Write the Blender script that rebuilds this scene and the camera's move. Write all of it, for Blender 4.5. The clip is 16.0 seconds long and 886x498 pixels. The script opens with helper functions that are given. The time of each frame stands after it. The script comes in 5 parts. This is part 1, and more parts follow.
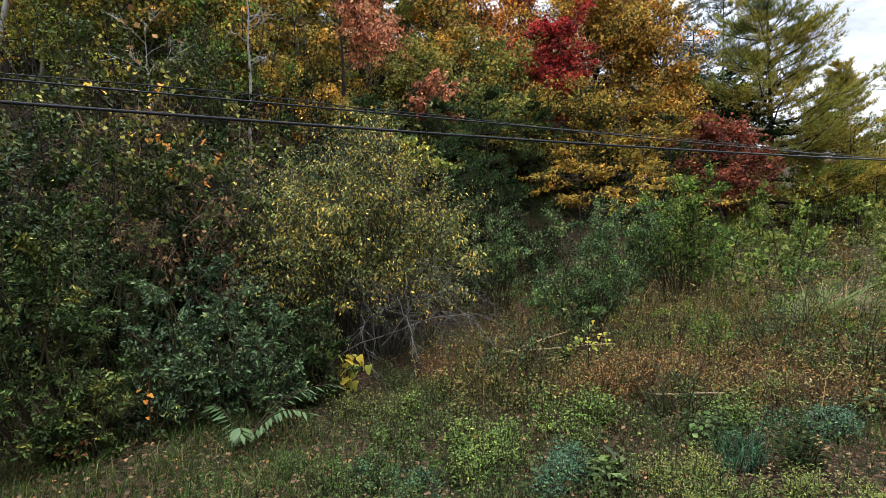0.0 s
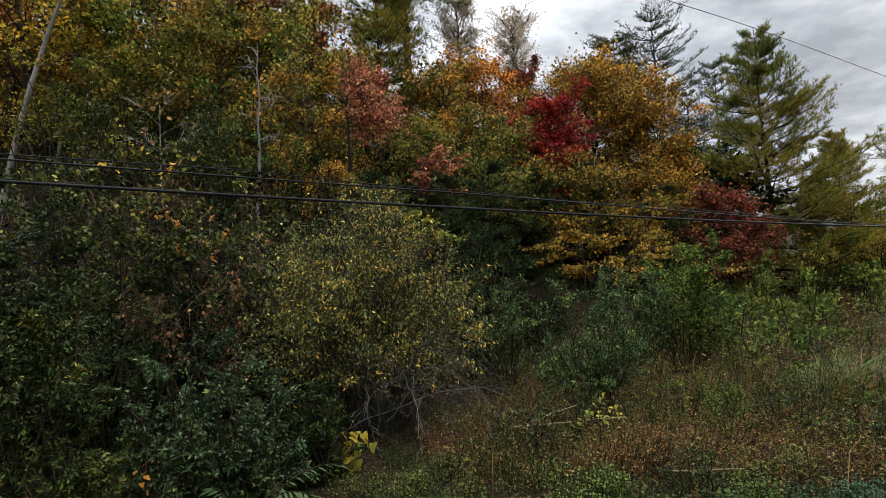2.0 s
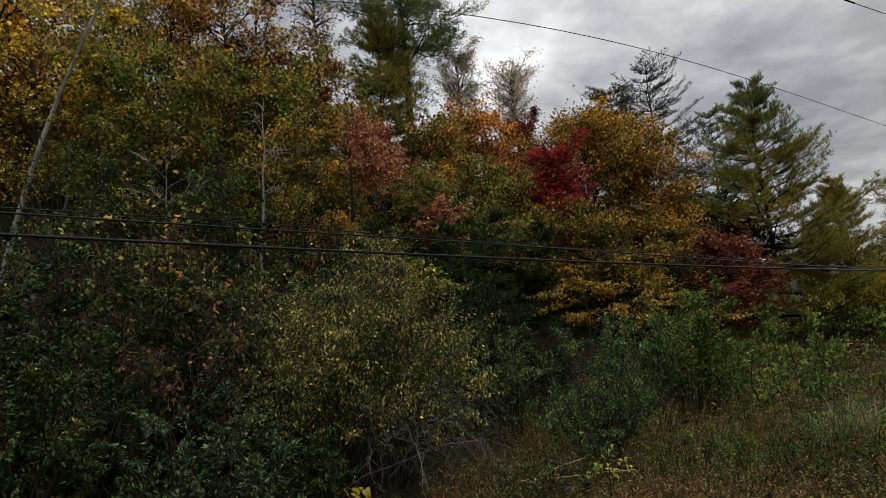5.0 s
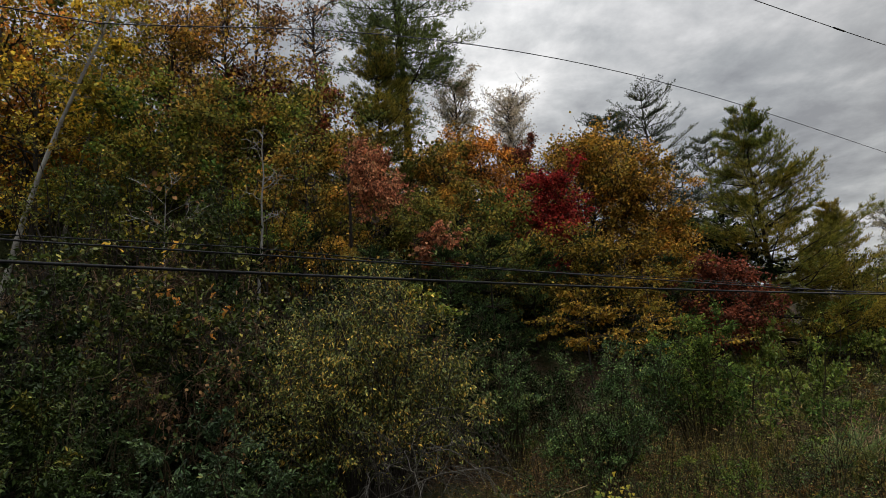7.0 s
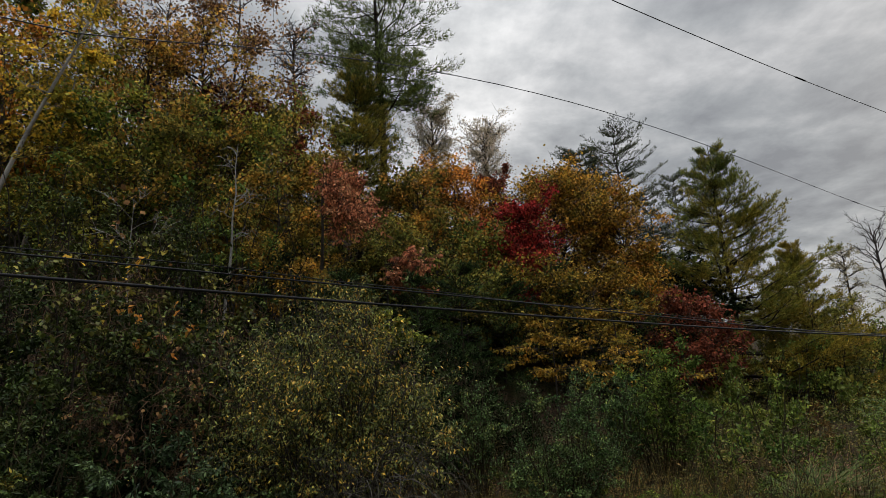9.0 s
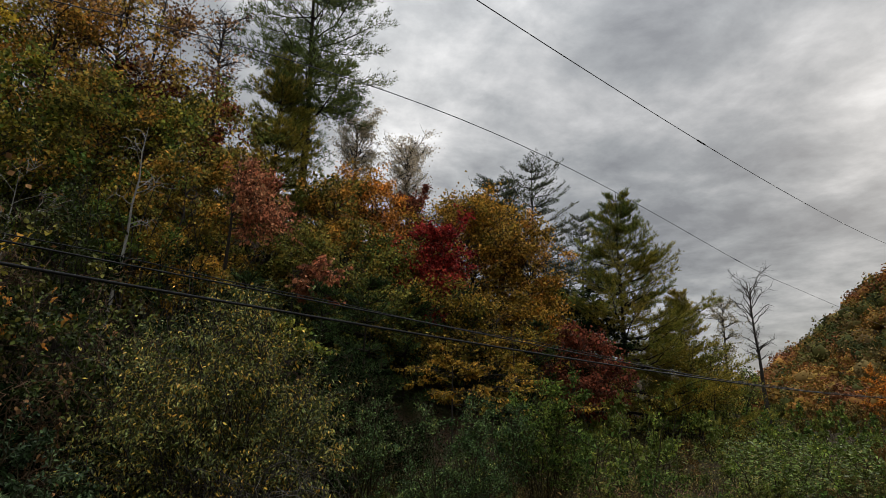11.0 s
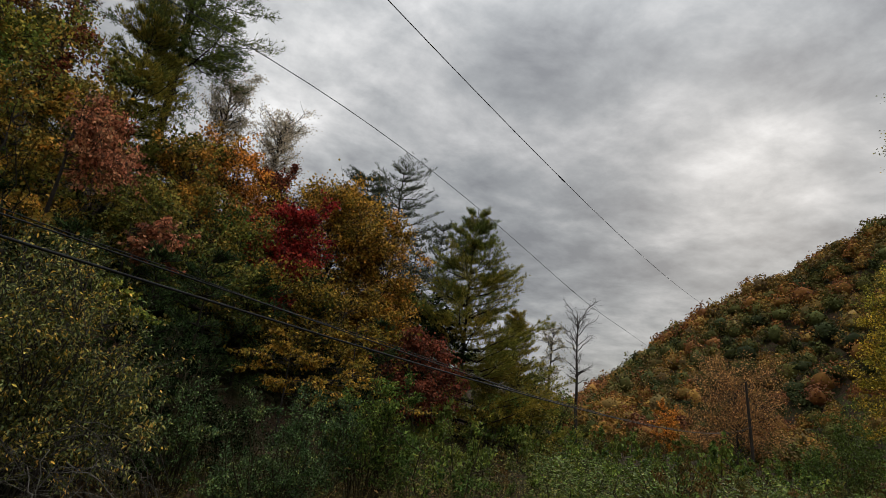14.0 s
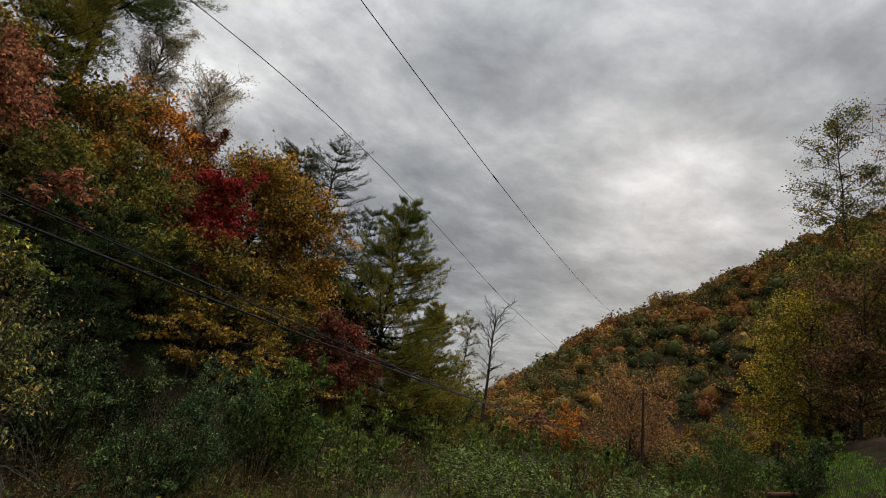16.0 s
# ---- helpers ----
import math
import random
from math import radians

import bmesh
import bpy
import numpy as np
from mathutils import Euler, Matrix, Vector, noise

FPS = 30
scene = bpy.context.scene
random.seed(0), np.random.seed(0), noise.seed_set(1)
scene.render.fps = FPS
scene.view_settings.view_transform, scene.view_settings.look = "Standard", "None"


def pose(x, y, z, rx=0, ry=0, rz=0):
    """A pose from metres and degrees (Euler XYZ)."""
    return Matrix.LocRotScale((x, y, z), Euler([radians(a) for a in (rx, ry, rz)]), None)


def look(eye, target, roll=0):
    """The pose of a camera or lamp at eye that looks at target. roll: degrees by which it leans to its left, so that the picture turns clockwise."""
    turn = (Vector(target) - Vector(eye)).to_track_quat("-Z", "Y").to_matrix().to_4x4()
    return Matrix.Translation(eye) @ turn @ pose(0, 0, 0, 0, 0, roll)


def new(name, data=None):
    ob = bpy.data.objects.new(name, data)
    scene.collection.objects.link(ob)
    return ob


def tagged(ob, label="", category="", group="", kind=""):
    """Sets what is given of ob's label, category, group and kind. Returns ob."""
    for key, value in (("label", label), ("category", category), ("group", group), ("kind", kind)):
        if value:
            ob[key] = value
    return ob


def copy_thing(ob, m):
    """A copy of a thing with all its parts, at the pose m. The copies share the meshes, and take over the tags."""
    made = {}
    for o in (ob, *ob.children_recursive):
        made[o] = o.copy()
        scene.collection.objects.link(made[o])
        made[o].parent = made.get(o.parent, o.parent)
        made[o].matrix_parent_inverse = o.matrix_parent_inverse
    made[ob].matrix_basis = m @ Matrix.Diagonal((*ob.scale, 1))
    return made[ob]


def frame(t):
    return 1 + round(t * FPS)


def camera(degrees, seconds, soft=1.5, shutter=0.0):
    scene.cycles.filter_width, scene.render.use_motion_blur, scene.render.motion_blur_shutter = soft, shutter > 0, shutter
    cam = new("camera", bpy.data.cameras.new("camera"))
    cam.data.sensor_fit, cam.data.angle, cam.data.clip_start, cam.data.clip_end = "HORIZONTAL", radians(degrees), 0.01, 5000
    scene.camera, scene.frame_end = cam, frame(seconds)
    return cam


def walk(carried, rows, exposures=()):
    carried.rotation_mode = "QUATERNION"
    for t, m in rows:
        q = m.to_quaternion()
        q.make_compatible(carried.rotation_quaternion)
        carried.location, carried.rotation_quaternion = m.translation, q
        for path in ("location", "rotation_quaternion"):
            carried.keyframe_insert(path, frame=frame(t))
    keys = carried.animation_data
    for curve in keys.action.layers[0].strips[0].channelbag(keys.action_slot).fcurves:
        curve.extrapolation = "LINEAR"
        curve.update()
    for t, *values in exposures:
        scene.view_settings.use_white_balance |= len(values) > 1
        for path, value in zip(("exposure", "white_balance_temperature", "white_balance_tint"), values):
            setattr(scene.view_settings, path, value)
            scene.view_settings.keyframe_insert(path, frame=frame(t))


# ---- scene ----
# ---- camera and its walk ----
EYE = 1.7
cam = camera(75.0, 16.0, soft=0.7)
PATH = [
    (0.0, 86.77, 2.92, -0.05),
    (0.5, 88.30, 3.18, 0.09),
    (1.0, 90.81, 3.39, 0.26),
    (1.5, 93.04, 3.59, 0.43),
    (2.0, 93.91, 3.63, 0.44),
    (2.5, 94.78, 3.62, 0.44),
    (3.0, 95.61, 3.60, 0.48),
    (3.5, 96.41, 3.68, 0.64),
    (4.0, 97.19, 3.85, 0.74),
    (6.5, 100.77, 4.42, 0.73),
    (7.0, 101.25, 4.41, 0.66),
    (7.5, 101.71, 4.44, 0.55),
    (8.0, 102.12, 4.29, 0.25),
    (8.5, 102.95, 3.69, -0.81),
    (11.0, 105.24, -1.11, -12.48),
    (11.5, 105.50, -2.23, -15.18),
    (12.0, 105.69, -3.36, -18.42),
    (12.5, 105.82, -4.28, -21.81),
    (13.0, 105.96, -5.51, -25.20),
    (13.5, 106.01, -6.32, -27.01),
    (14.0, 106.08, -7.04, -28.52),
    (14.5, 106.14, -7.78, -30.15),
    (15.0, 106.22, -8.68, -32.21),
    (15.5, 106.29, -9.83, -34.63),
    (16.0, 106.38, -10.99, -37.25),
]
walk(cam, [(t, pose(0.0, 0.0, EYE, a, b, c)) for t, a, b, c in PATH],
     exposures=[(0.0, 1.78, 5950, 10), (1.0, 1.32, 6050, 10), (2.0, 0.9, 6250, 10), (3.5, 0.5, 6350, 10), (7.0, 0.28, 6500, 10), (11.0, 0.1, 6500, 10), (16.0, 0.04, 6500, 10)])

# ---- world and sun: a thick overcast, the sun behind it ----
SUN_AZ, SUN_EL = radians(57.0), radians(24.0)
SUN_DIR = Vector((math.sin(SUN_AZ) * math.cos(SUN_EL), math.cos(SUN_AZ) * math.cos(SUN_EL), math.sin(SUN_EL)))


def link(tree, a, b):
    tree.links.new(a, b)


def node(tree, kind, **values):
    n = tree.nodes.new(kind)
    for key, value in values.items():
        n.inputs[key.replace("_", " ")].default_value = value
    return n


def math_node(tree, op, a, b=None, clamp=False):
    n = tree.nodes.new("ShaderNodeMath")
    n.operation, n.use_clamp = op, clamp
    for i, v in enumerate((a, b)):
        if v is None:
            continue
        if isinstance(v, (int, float)):
            n.inputs[i].default_value = v
        else:
            link(tree, v, n.inputs[i])
    return n.outputs[0]


def ramp(tree, fac, stops, mode="LINEAR"):
    n = tree.nodes.new("ShaderNodeValToRGB")
    n.color_ramp.interpolation = mode
    els = n.color_ramp.elements
    while len(els) < len(stops):
        els.new(0.5)
    for el, (p, c) in zip(els, stops):
        el.position = p
        el.color = (*c, 1) if not isinstance(c, (int, float)) else (c, c, c, 1)
    link(tree, fac, n.inputs[0])
    return n.outputs[0]


def mix_col(tree, fac, a, b, kind="MIX"):
    n = tree.nodes.new("ShaderNodeMix")
    n.data_type, n.blend_type = "RGBA", kind
    for sock, v in ((n.inputs[0], fac), (n.inputs[6], a), (n.inputs[7], b)):
        if isinstance(v, (int, float)):
            sock.default_value = v
        elif isinstance(v, tuple):
            sock.default_value = (*v, 1)
        else:
            link(tree, v, sock)
    return n.outputs[2]


def build_world():
    world = bpy.data.worlds.new("overcast_sky")
    scene.world = world
    world.use_nodes = True
    t = world.node_tree
    t.nodes.clear()
    tc = t.nodes.new("ShaderNodeTexCoord")
    sep = t.nodes.new("ShaderNodeSeparateXYZ")
    link(t, tc.outputs["Generated"], sep.inputs[0])
    z = math_node(t, "ADD", math_node(t, "MAXIMUM", sep.outputs[2], 0.0), 0.16)
    comb = t.nodes.new("ShaderNodeCombineXYZ")
    link(t, math_node(t, "DIVIDE", sep.outputs[0], z), comb.inputs[0])
    link(t, math_node(t, "DIVIDE", sep.outputs[1], z), comb.inputs[1])
    big = node(t, "ShaderNodeTexNoise", Scale=0.8, Detail=5.0, Roughness=0.55, Distortion=0.25)
    small = node(t, "ShaderNodeTexNoise", Scale=3.8, Detail=9.0, Roughness=0.6, Distortion=0.15)
    for n in (big, small):
        link(t, comb.outputs[0], n.inputs["Vector"])
    f = math_node(t, "ADD", math_node(t, "MULTIPLY", big.outputs[0], 0.52), math_node(t, "MULTIPLY", small.outputs[0], 0.48))
    cloud = ramp(t, f, [(0.39, (0.225, 0.233, 0.246)), (0.48, (0.33, 0.342, 0.352)), (0.55, (0.45, 0.455, 0.46)), (0.64, (0.64, 0.64, 0.64))])
    dot = t.nodes.new("ShaderNodeVectorMath")
    dot.operation = "DOT_PRODUCT"
    link(t, tc.outputs["Generated"], dot.inputs[0])
    dot.inputs[1].default_value = SUN_DIR
    glow = math_node(t, "POWER", math_node(t, "MAXIMUM", dot.outputs["Value"], 0.0), 110.0)
    glow = math_node(t, "MULTIPLY", glow, math_node(t, "MULTIPLY", small.outputs[0], 0.42))
    gap = t.nodes.new("ShaderNodeVectorMath")
    gap.operation = "DOT_PRODUCT"
    link(t, tc.outputs["Generated"], gap.inputs[0])
    gap.inputs[1].default_value = (math.sin(radians(7)) * math.cos(radians(28)), math.cos(radians(7)) * math.cos(radians(28)), math.sin(radians(28)))
    gap_glow = math_node(t, "POWER", math_node(t, "MAXIMUM", gap.outputs["Value"], 0.0), 60.0)
    glow = math_node(t, "ADD", glow, math_node(t, "MULTIPLY", gap_glow, math_node(t, "MULTIPLY", small.outputs[0], 0.6)))
    lit = mix_col(t, 1.0, cloud, ramp(t, glow, [(0.0, 0.0), (1.0, (1.0, 0.97, 0.93))]), "ADD")
    sky = t.nodes.new("ShaderNodeTexSky")
    sky.sky_type, sky.sun_disc = "NISHITA", False
    sky.sun_elevation, sky.sun_rotation = SUN_EL, SUN_AZ
    # an overcast sky is brightest overhead
    high = math_node(t, "MAXIMUM", sep.outputs[2], 0.0)
    rise = math_node(t, "ADD", math_node(t, "MULTIPLY", high, 0.3), 0.86)
    rise = math_node(t, "ADD", rise, math_node(t, "MULTIPLY", math_node(t, "POWER", high, 6.5), 10.8))
    lit = mix_col(t, 1.0, lit, rise, "MULTIPLY")
    dim = mix_col(t, 1.0, sky.outputs[0], (0.06, 0.06, 0.06), "MULTIPLY")
    out = mix_col(t, 0.9, dim, lit)
    bg = t.nodes.new("ShaderNodeBackground")
    link(t, out, bg.inputs[0])
    bg.inputs[1].default_value = 1.0
    end = t.nodes.new("ShaderNodeOutputWorld")
    link(t, bg.outputs[0], end.inputs[0])


build_world()
sun = new("sun", bpy.data.lights.new("sun", "SUN"))
sun.data.energy, sun.data.angle, sun.data.color = 0.7, radians(25), (1.0, 0.95, 0.88)
sun.matrix_world = look(SUN_DIR * 50, (0, 0, 0))


# ---- materials ----
def leaf_mat(name, stops, rough=0.55, through_light=0.12, shift=0.12, patch=2.2, gloss=0.06, vary=1.0):
    """Leaves: colour by the age of each leaf, shifted tree by tree and in patches."""
    m = bpy.data.materials.new(name)
    m.use_nodes = True
    t = m.node_tree
    t.nodes.clear()
    att = t.nodes.new("ShaderNodeAttribute")
    att.attribute_name = "age"
    info = t.nodes.new("ShaderNodeObjectInfo")
    geo = t.nodes.new("ShaderNodeNewGeometry")
    tc = t.nodes.new("ShaderNodeTexCoord")
    noi = node(t, "ShaderNodeTexNoise", Scale=patch, Detail=3.0)
    link(t, tc.outputs["Object"], noi.inputs["Vector"])
    f = math_node(t, "ADD", att.outputs["Fac"], math_node(t, "MULTIPLY", math_node(t, "SUBTRACT", info.outputs["Random"], 0.5), shift))
    f = math_node(t, "ADD", f, math_node(t, "MULTIPLY", math_node(t, "SUBTRACT", noi.outputs[0], 0.5), 0.35), True)
    col = ramp(t, f, stops)
    val = math_node(t, "ADD", math_node(t, "MULTIPLY", math_node(t, "POWER", geo.outputs["Random Per Island"], 2.0), vary * 1.7), 1.0 - vary * 0.68)
    hsv = t.nodes.new("ShaderNodeHueSaturation")
    link(t, col, hsv.inputs["Color"])
    link(t, val, hsv.inputs["Value"])
    hsv.inputs["Saturation"].default_value = 0.97
    bs = node(t, "ShaderNodeBsdfPrincipled", Roughness=rough)
    bs.inputs["Specular IOR Level"].default_value = gloss
    link(t, hsv.outputs[0], bs.inputs["Base Color"])
    tr = t.nodes.new("ShaderNodeBsdfTranslucent")
    link(t, hsv.outputs[0], tr.inputs[0])
    mix = t.nodes.new("ShaderNodeMixShader")
    mix.inputs[0].default_value = through_light
    link(t, bs.outputs[0], mix.inputs[1])
    link(t, tr.outputs[0], mix.inputs[2])
    out = t.nodes.new("ShaderNodeOutputMaterial")
    link(t, mix.outputs[0], out.inputs[0])
    return m


def rough_mat(name, stops, scale=6.0, detail=6.0, rough=0.85, bump=0.4, stretch=(1, 1, 1), fine=40.0, metal=0.0):
    m = bpy.data.materials.new(name)
    m.use_nodes = True
    t = m.node_tree
    bs = t.nodes["Principled BSDF"]
    tc = t.nodes.new("ShaderNodeTexCoord")
    mp = t.nodes.new("ShaderNodeMapping")
    mp.inputs["Scale"].default_value = stretch
    link(t, tc.outputs["Object"], mp.inputs[0])
    a = node(t, "ShaderNodeTexNoise", Scale=scale, Detail=detail, Roughness=0.6)
    b = node(t, "ShaderNodeTexNoise", Scale=fine, Detail=4.0)
    for n in (a, b):
        link(t, mp.outputs[0], n.inputs["Vector"])
    f = math_node(t, "ADD", math_node(t, "MULTIPLY", a.outputs[0], 0.65), math_node(t, "MULTIPLY", b.outputs[0], 0.35))
    link(t, ramp(t, f, stops), bs.inputs["Base Color"])
    bs.inputs["Roughness"].default_value, bs.inputs["Metallic"].default_value = rough, metal
    bs.inputs["Specular IOR Level"].default_value = 0.08
    bp = node(t, "ShaderNodeBump", Strength=bump, Distance=0.05)
    link(t, f, bp.inputs["Height"])
    link(t, bp.outputs[0], bs.inputs["Normal"])
    return m


LEAF = {
    "willow": leaf_mat("willow_leaves", [(0.0, (0.06, 0.08, 0.022)), (0.42, (0.128, 0.15, 0.037)), (0.64, (0.22, 0.21, 0.045)), (0.74, (0.43, 0.315, 0.045)), (0.88, (0.64, 0.37, 0.042)), (1.0, (0.69, 0.34, 0.042))], 0.5, 0.15, gloss=0.14, patch=1.2),
    "thicket": leaf_mat("thicket_leaves", [(0.0, (0.012, 0.023, 0.006)), (0.5, (0.038, 0.062, 0.012)), (0.8, (0.082, 0.103, 0.021)), (0.93, (0.192, 0.158, 0.021)), (1.0, (0.314, 0.205, 0.024))], 0.5, 0.1, gloss=0.1),
    "bramble": leaf_mat("bramble_leaves", [(0.0, (0.037, 0.067, 0.010)), (0.4, (0.088, 0.132, 0.020)), (0.75, (0.167, 0.191, 0.029)), (0.92, (0.284, 0.231, 0.032)), (1.0, (0.401, 0.263, 0.032))], 0.5, 0.25, gloss=0.1, vary=0.75),
    "honeysuckle": leaf_mat("honeysuckle_leaves", [(0.0, (0.018, 0.034, 0.013)), (0.5, (0.053, 0.089, 0.033)), (0.85, (0.106, 0.150, 0.048)), (0.94, (0.259, 0.227, 0.036)), (1.0, (0.389, 0.259, 0.036))], 0.48, 0.12, gloss=0.14),
    # near-black leaves: woodland shade put into the colour; also the wilted plant's own
    "dark_shade": leaf_mat("dark_shade_leaves", [(0.0, (0.010, 0.018, 0.007)), (0.6, (0.018, 0.029, 0.010)), (1.0, (0.040, 0.048, 0.014))], 0.5, 0.05, gloss=0.0, vary=0.8),
    "privet": leaf_mat("privet_leaves", [(0.0, (0.023, 0.049, 0.014)), (0.5, (0.058, 0.106, 0.029)), (0.85, (0.133, 0.184, 0.052)), (1.0, (0.323, 0.288, 0.058))], 0.5, 0.12, gloss=0.1),
    "yellowgreen": leaf_mat("yellow_green_leaves", [(0.0, (0.049, 0.105, 0.022)), (0.45, (0.143, 0.197, 0.032)), (0.78, (0.362, 0.317, 0.037)), (1.0, (0.591, 0.383, 0.032))], 0.5, 0.38),
    "pale": leaf_mat("pale_half_fallen_leaves", [(0.0, (0.3, 0.27, 0.14)), (0.5, (0.46, 0.38, 0.25)), (1.0, (0.58, 0.47, 0.33))], 0.6, 0.45, vary=0.5),
    "olive": leaf_mat("olive_brown_leaves", [(0.0, (0.064, 0.098, 0.022)), (0.35, (0.191, 0.184, 0.034)), (0.65, (0.406, 0.248, 0.034)), (0.88, (0.610, 0.271, 0.034)), (1.0, (0.762, 0.414, 0.036))], 0.55, 0.4),
    "gold": leaf_mat("golden_leaves", [(0.0, (0.145, 0.136, 0.021)), (0.3, (0.333, 0.211, 0.024)), (0.65, (0.521, 0.260, 0.024)), (1.0, (0.583, 0.194, 0.026))], 0.55, 0.4),
    "yellow": leaf_mat("yellow_leaves", [(0.0, (0.121, 0.147, 0.024)), (0.4, (0.403, 0.308, 0.027)), (0.8, (0.738, 0.456, 0.027)), (1.0, (0.738, 0.363, 0.027))], 0.55, 0.42),
    "red": leaf_mat("crimson_leaves", [(0.0, (0.149, 0.015, 0.011)), (0.5, (0.386, 0.026, 0.022)), (1.0, (0.460, 0.093, 0.035))], 0.55, 0.42),
    "rust": leaf_mat("rust_red_leaves", [(0.0, (0.102, 0.033, 0.018)), (0.5, (0.238, 0.062, 0.028)), (1.0, (0.357, 0.104, 0.035))], 0.55, 0.42),
    "pink": leaf_mat("salmon_leaves", [(0.0, (0.221, 0.069, 0.032)), (0.5, (0.442, 0.157, 0.072)), (1.0, (0.493, 0.274, 0.120))], 0.55, 0.42),
    "orange": leaf_mat("orange_leaves", [(0.0, (0.226, 0.146, 0.024)), (0.5, (0.585, 0.226, 0.021)), (1.0, (0.798, 0.293, 0.027))], 0.55, 0.42),
    "brown": leaf_mat("brown_leaves", [(0.0, (0.129, 0.072, 0.037)), (0.5, (0.331, 0.172, 0.065)), (1.0, (0.546, 0.287, 0.086))], 0.55, 0.42),
    "weed": leaf_mat("weed_leaves", [(0.0, (0.049, 0.069, 0.013)), (0.35, (0.104, 0.110, 0.023)), (0.65, (0.182, 0.140, 0.033)), (1.0, (0.247, 0.122, 0.047))], 0.55, 0.25, vary=0.75),
    "dry": leaf_mat("dry_weeds", [(0.0, (0.048, 0.058, 0.010)), (0.3, (0.103, 0.073, 0.018)), (0.7, (0.171, 0.083, 0.023)), (1.0, (0.247, 0.146, 0.046))], 0.8, vary=0.7),
    "grass": leaf_mat("grass_blades", [(0.0, (0.024, 0.048, 0.009)), (0.6, (0.059, 0.088, 0.018)), (1.0, (0.130, 0.107, 0.041))], through_light=0.25, vary=0.7),
    "straw_grass": leaf_mat("straw_grass", [(0.0, (0.074, 0.086, 0.018)), (0.5, (0.162, 0.146, 0.032)), (1.0, (0.309, 0.213, 0.071))], vary=0.7),
    "reed": leaf_mat("silver_grass_blades", [(0.0, (0.050, 0.078, 0.017)), (0.5, (0.108, 0.133, 0.034)), (0.85, (0.180, 0.156, 0.060)), (1.0, (0.306, 0.133, 0.068))], through_light=0.25, vary=0.6),
    "teal": leaf_mat("blue_green_leaves", [(0.0, (0.015, 0.043, 0.021)), (0.6, (0.038, 0.086, 0.039)), (1.0, (0.082, 0.143, 0.057))], gloss=0.12),
    "lime": leaf_mat("lime_leaves", [(0.0, (0.058, 0.081, 0.013)), (0.6, (0.116, 0.134, 0.023)), (1.0, (0.174, 0.157, 0.030))], vary=0.55),
    "pine": leaf_mat("pine_needles", [(0.0, (0.056, 0.095, 0.029)), (0.35, (0.128, 0.163, 0.032)), (0.65, (0.264, 0.232, 0.029)), (1.0, (0.368, 0.241, 0.025))], 0.6, 0.3, 0.0, 0.4, vary=0.7),
    "darkpine": leaf_mat("dark_pine_needles", [(0.0, (0.04, 0.06, 0.03)), (0.6, (0.09, 0.11, 0.05)), (1.0, (0.18, 0.15, 0.05))], 0.6, 0.15),
    "far": leaf_mat("far_wood_leaves", [(0.0, (0.037, 0.046, 0.017)), (0.2, (0.078, 0.085, 0.024)), (0.36, (0.138, 0.124, 0.029)), (0.5, (0.143, 0.092, 0.039)), (0.64, (0.267, 0.166, 0.029)), (0.76, (0.294, 0.143, 0.029)), (0.88, (0.276, 0.101, 0.032)), (1.0, (0.166, 0.072, 0.037))], 0.9, 0.15, 0.0, 0.02, vary=0.6),
    "hemlock": leaf_mat("young_hemlock_needles", [(0.0, (0.03, 0.055, 0.018)), (0.6, (0.065, 0.11, 0.03)), (1.0, (0.15, 0.17, 0.045))], 0.5, 0.15),
    # scrub leaves darkened so that the hollow's shade lies in their colour
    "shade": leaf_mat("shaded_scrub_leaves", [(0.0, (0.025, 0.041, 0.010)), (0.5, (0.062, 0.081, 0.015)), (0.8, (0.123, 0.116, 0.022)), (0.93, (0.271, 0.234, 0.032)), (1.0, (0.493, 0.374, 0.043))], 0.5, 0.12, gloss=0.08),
    "litter": leaf_mat("leaf_litter", [(0.0, (0.027, 0.016, 0.009)), (0.45, (0.065, 0.038, 0.020)), (0.8, (0.120, 0.071, 0.039)), (1.0, (0.196, 0.087, 0.028))], 0.8),
    "lawn": leaf_mat("lawn_grass", [(0.0, (0.088, 0.183, 0.013)), (0.6, (0.161, 0.300, 0.020)), (1.0, (0.263, 0.345, 0.037))], vary=0.5),
    "plume": leaf_mat("grass_plumes", [(0.0, (0.2, 0.1, 0.07)), (1.0, (0.33, 0.19, 0.13))], 0.8),
}
BARK = rough_mat("grey_brown_bark", [(0.3, (0.022, 0.018, 0.015)), (0.6, (0.055, 0.047, 0.04)), (0.75, (0.13, 0.115, 0.1))], 5, stretch=(1, 1, 0.25))
PALE_BARK = rough_mat("pale_bark", [(0.3, (0.1, 0.09, 0.078)), (0.5, (0.25, 0.235, 0.21)), (0.7, (0.38, 0.36, 0.33))], 4)
DARK_BARK = rough_mat("dark_bark", [(0.3, (0.014, 0.011, 0.009)), (0.7, (0.045, 0.037, 0.03))], 6, stretch=(1, 1, 0.3))
DEAD_WOOD = rough_mat("dead_grey_twigs", [(0.3, (0.022, 0.018, 0.013)), (0.55, (0.09, 0.08, 0.062)), (0.75, (0.2, 0.185, 0.155))], 8)
GREY_WOOD = rough_mat("weathered_grey_wood", [(0.3, (0.06, 0.055, 0.045)), (0.7, (0.24, 0.22, 0.19))], 8)
STEM = rough_mat("green_brown_stems", [(0.3, (0.022, 0.02, 0.01)), (0.7, (0.06, 0.045, 0.024))], 8)
STRAW = rough_mat("straw_stalks", [(0.3, (0.25, 0.18, 0.10)), (0.7, (0.42, 0.33, 0.21))], 12)
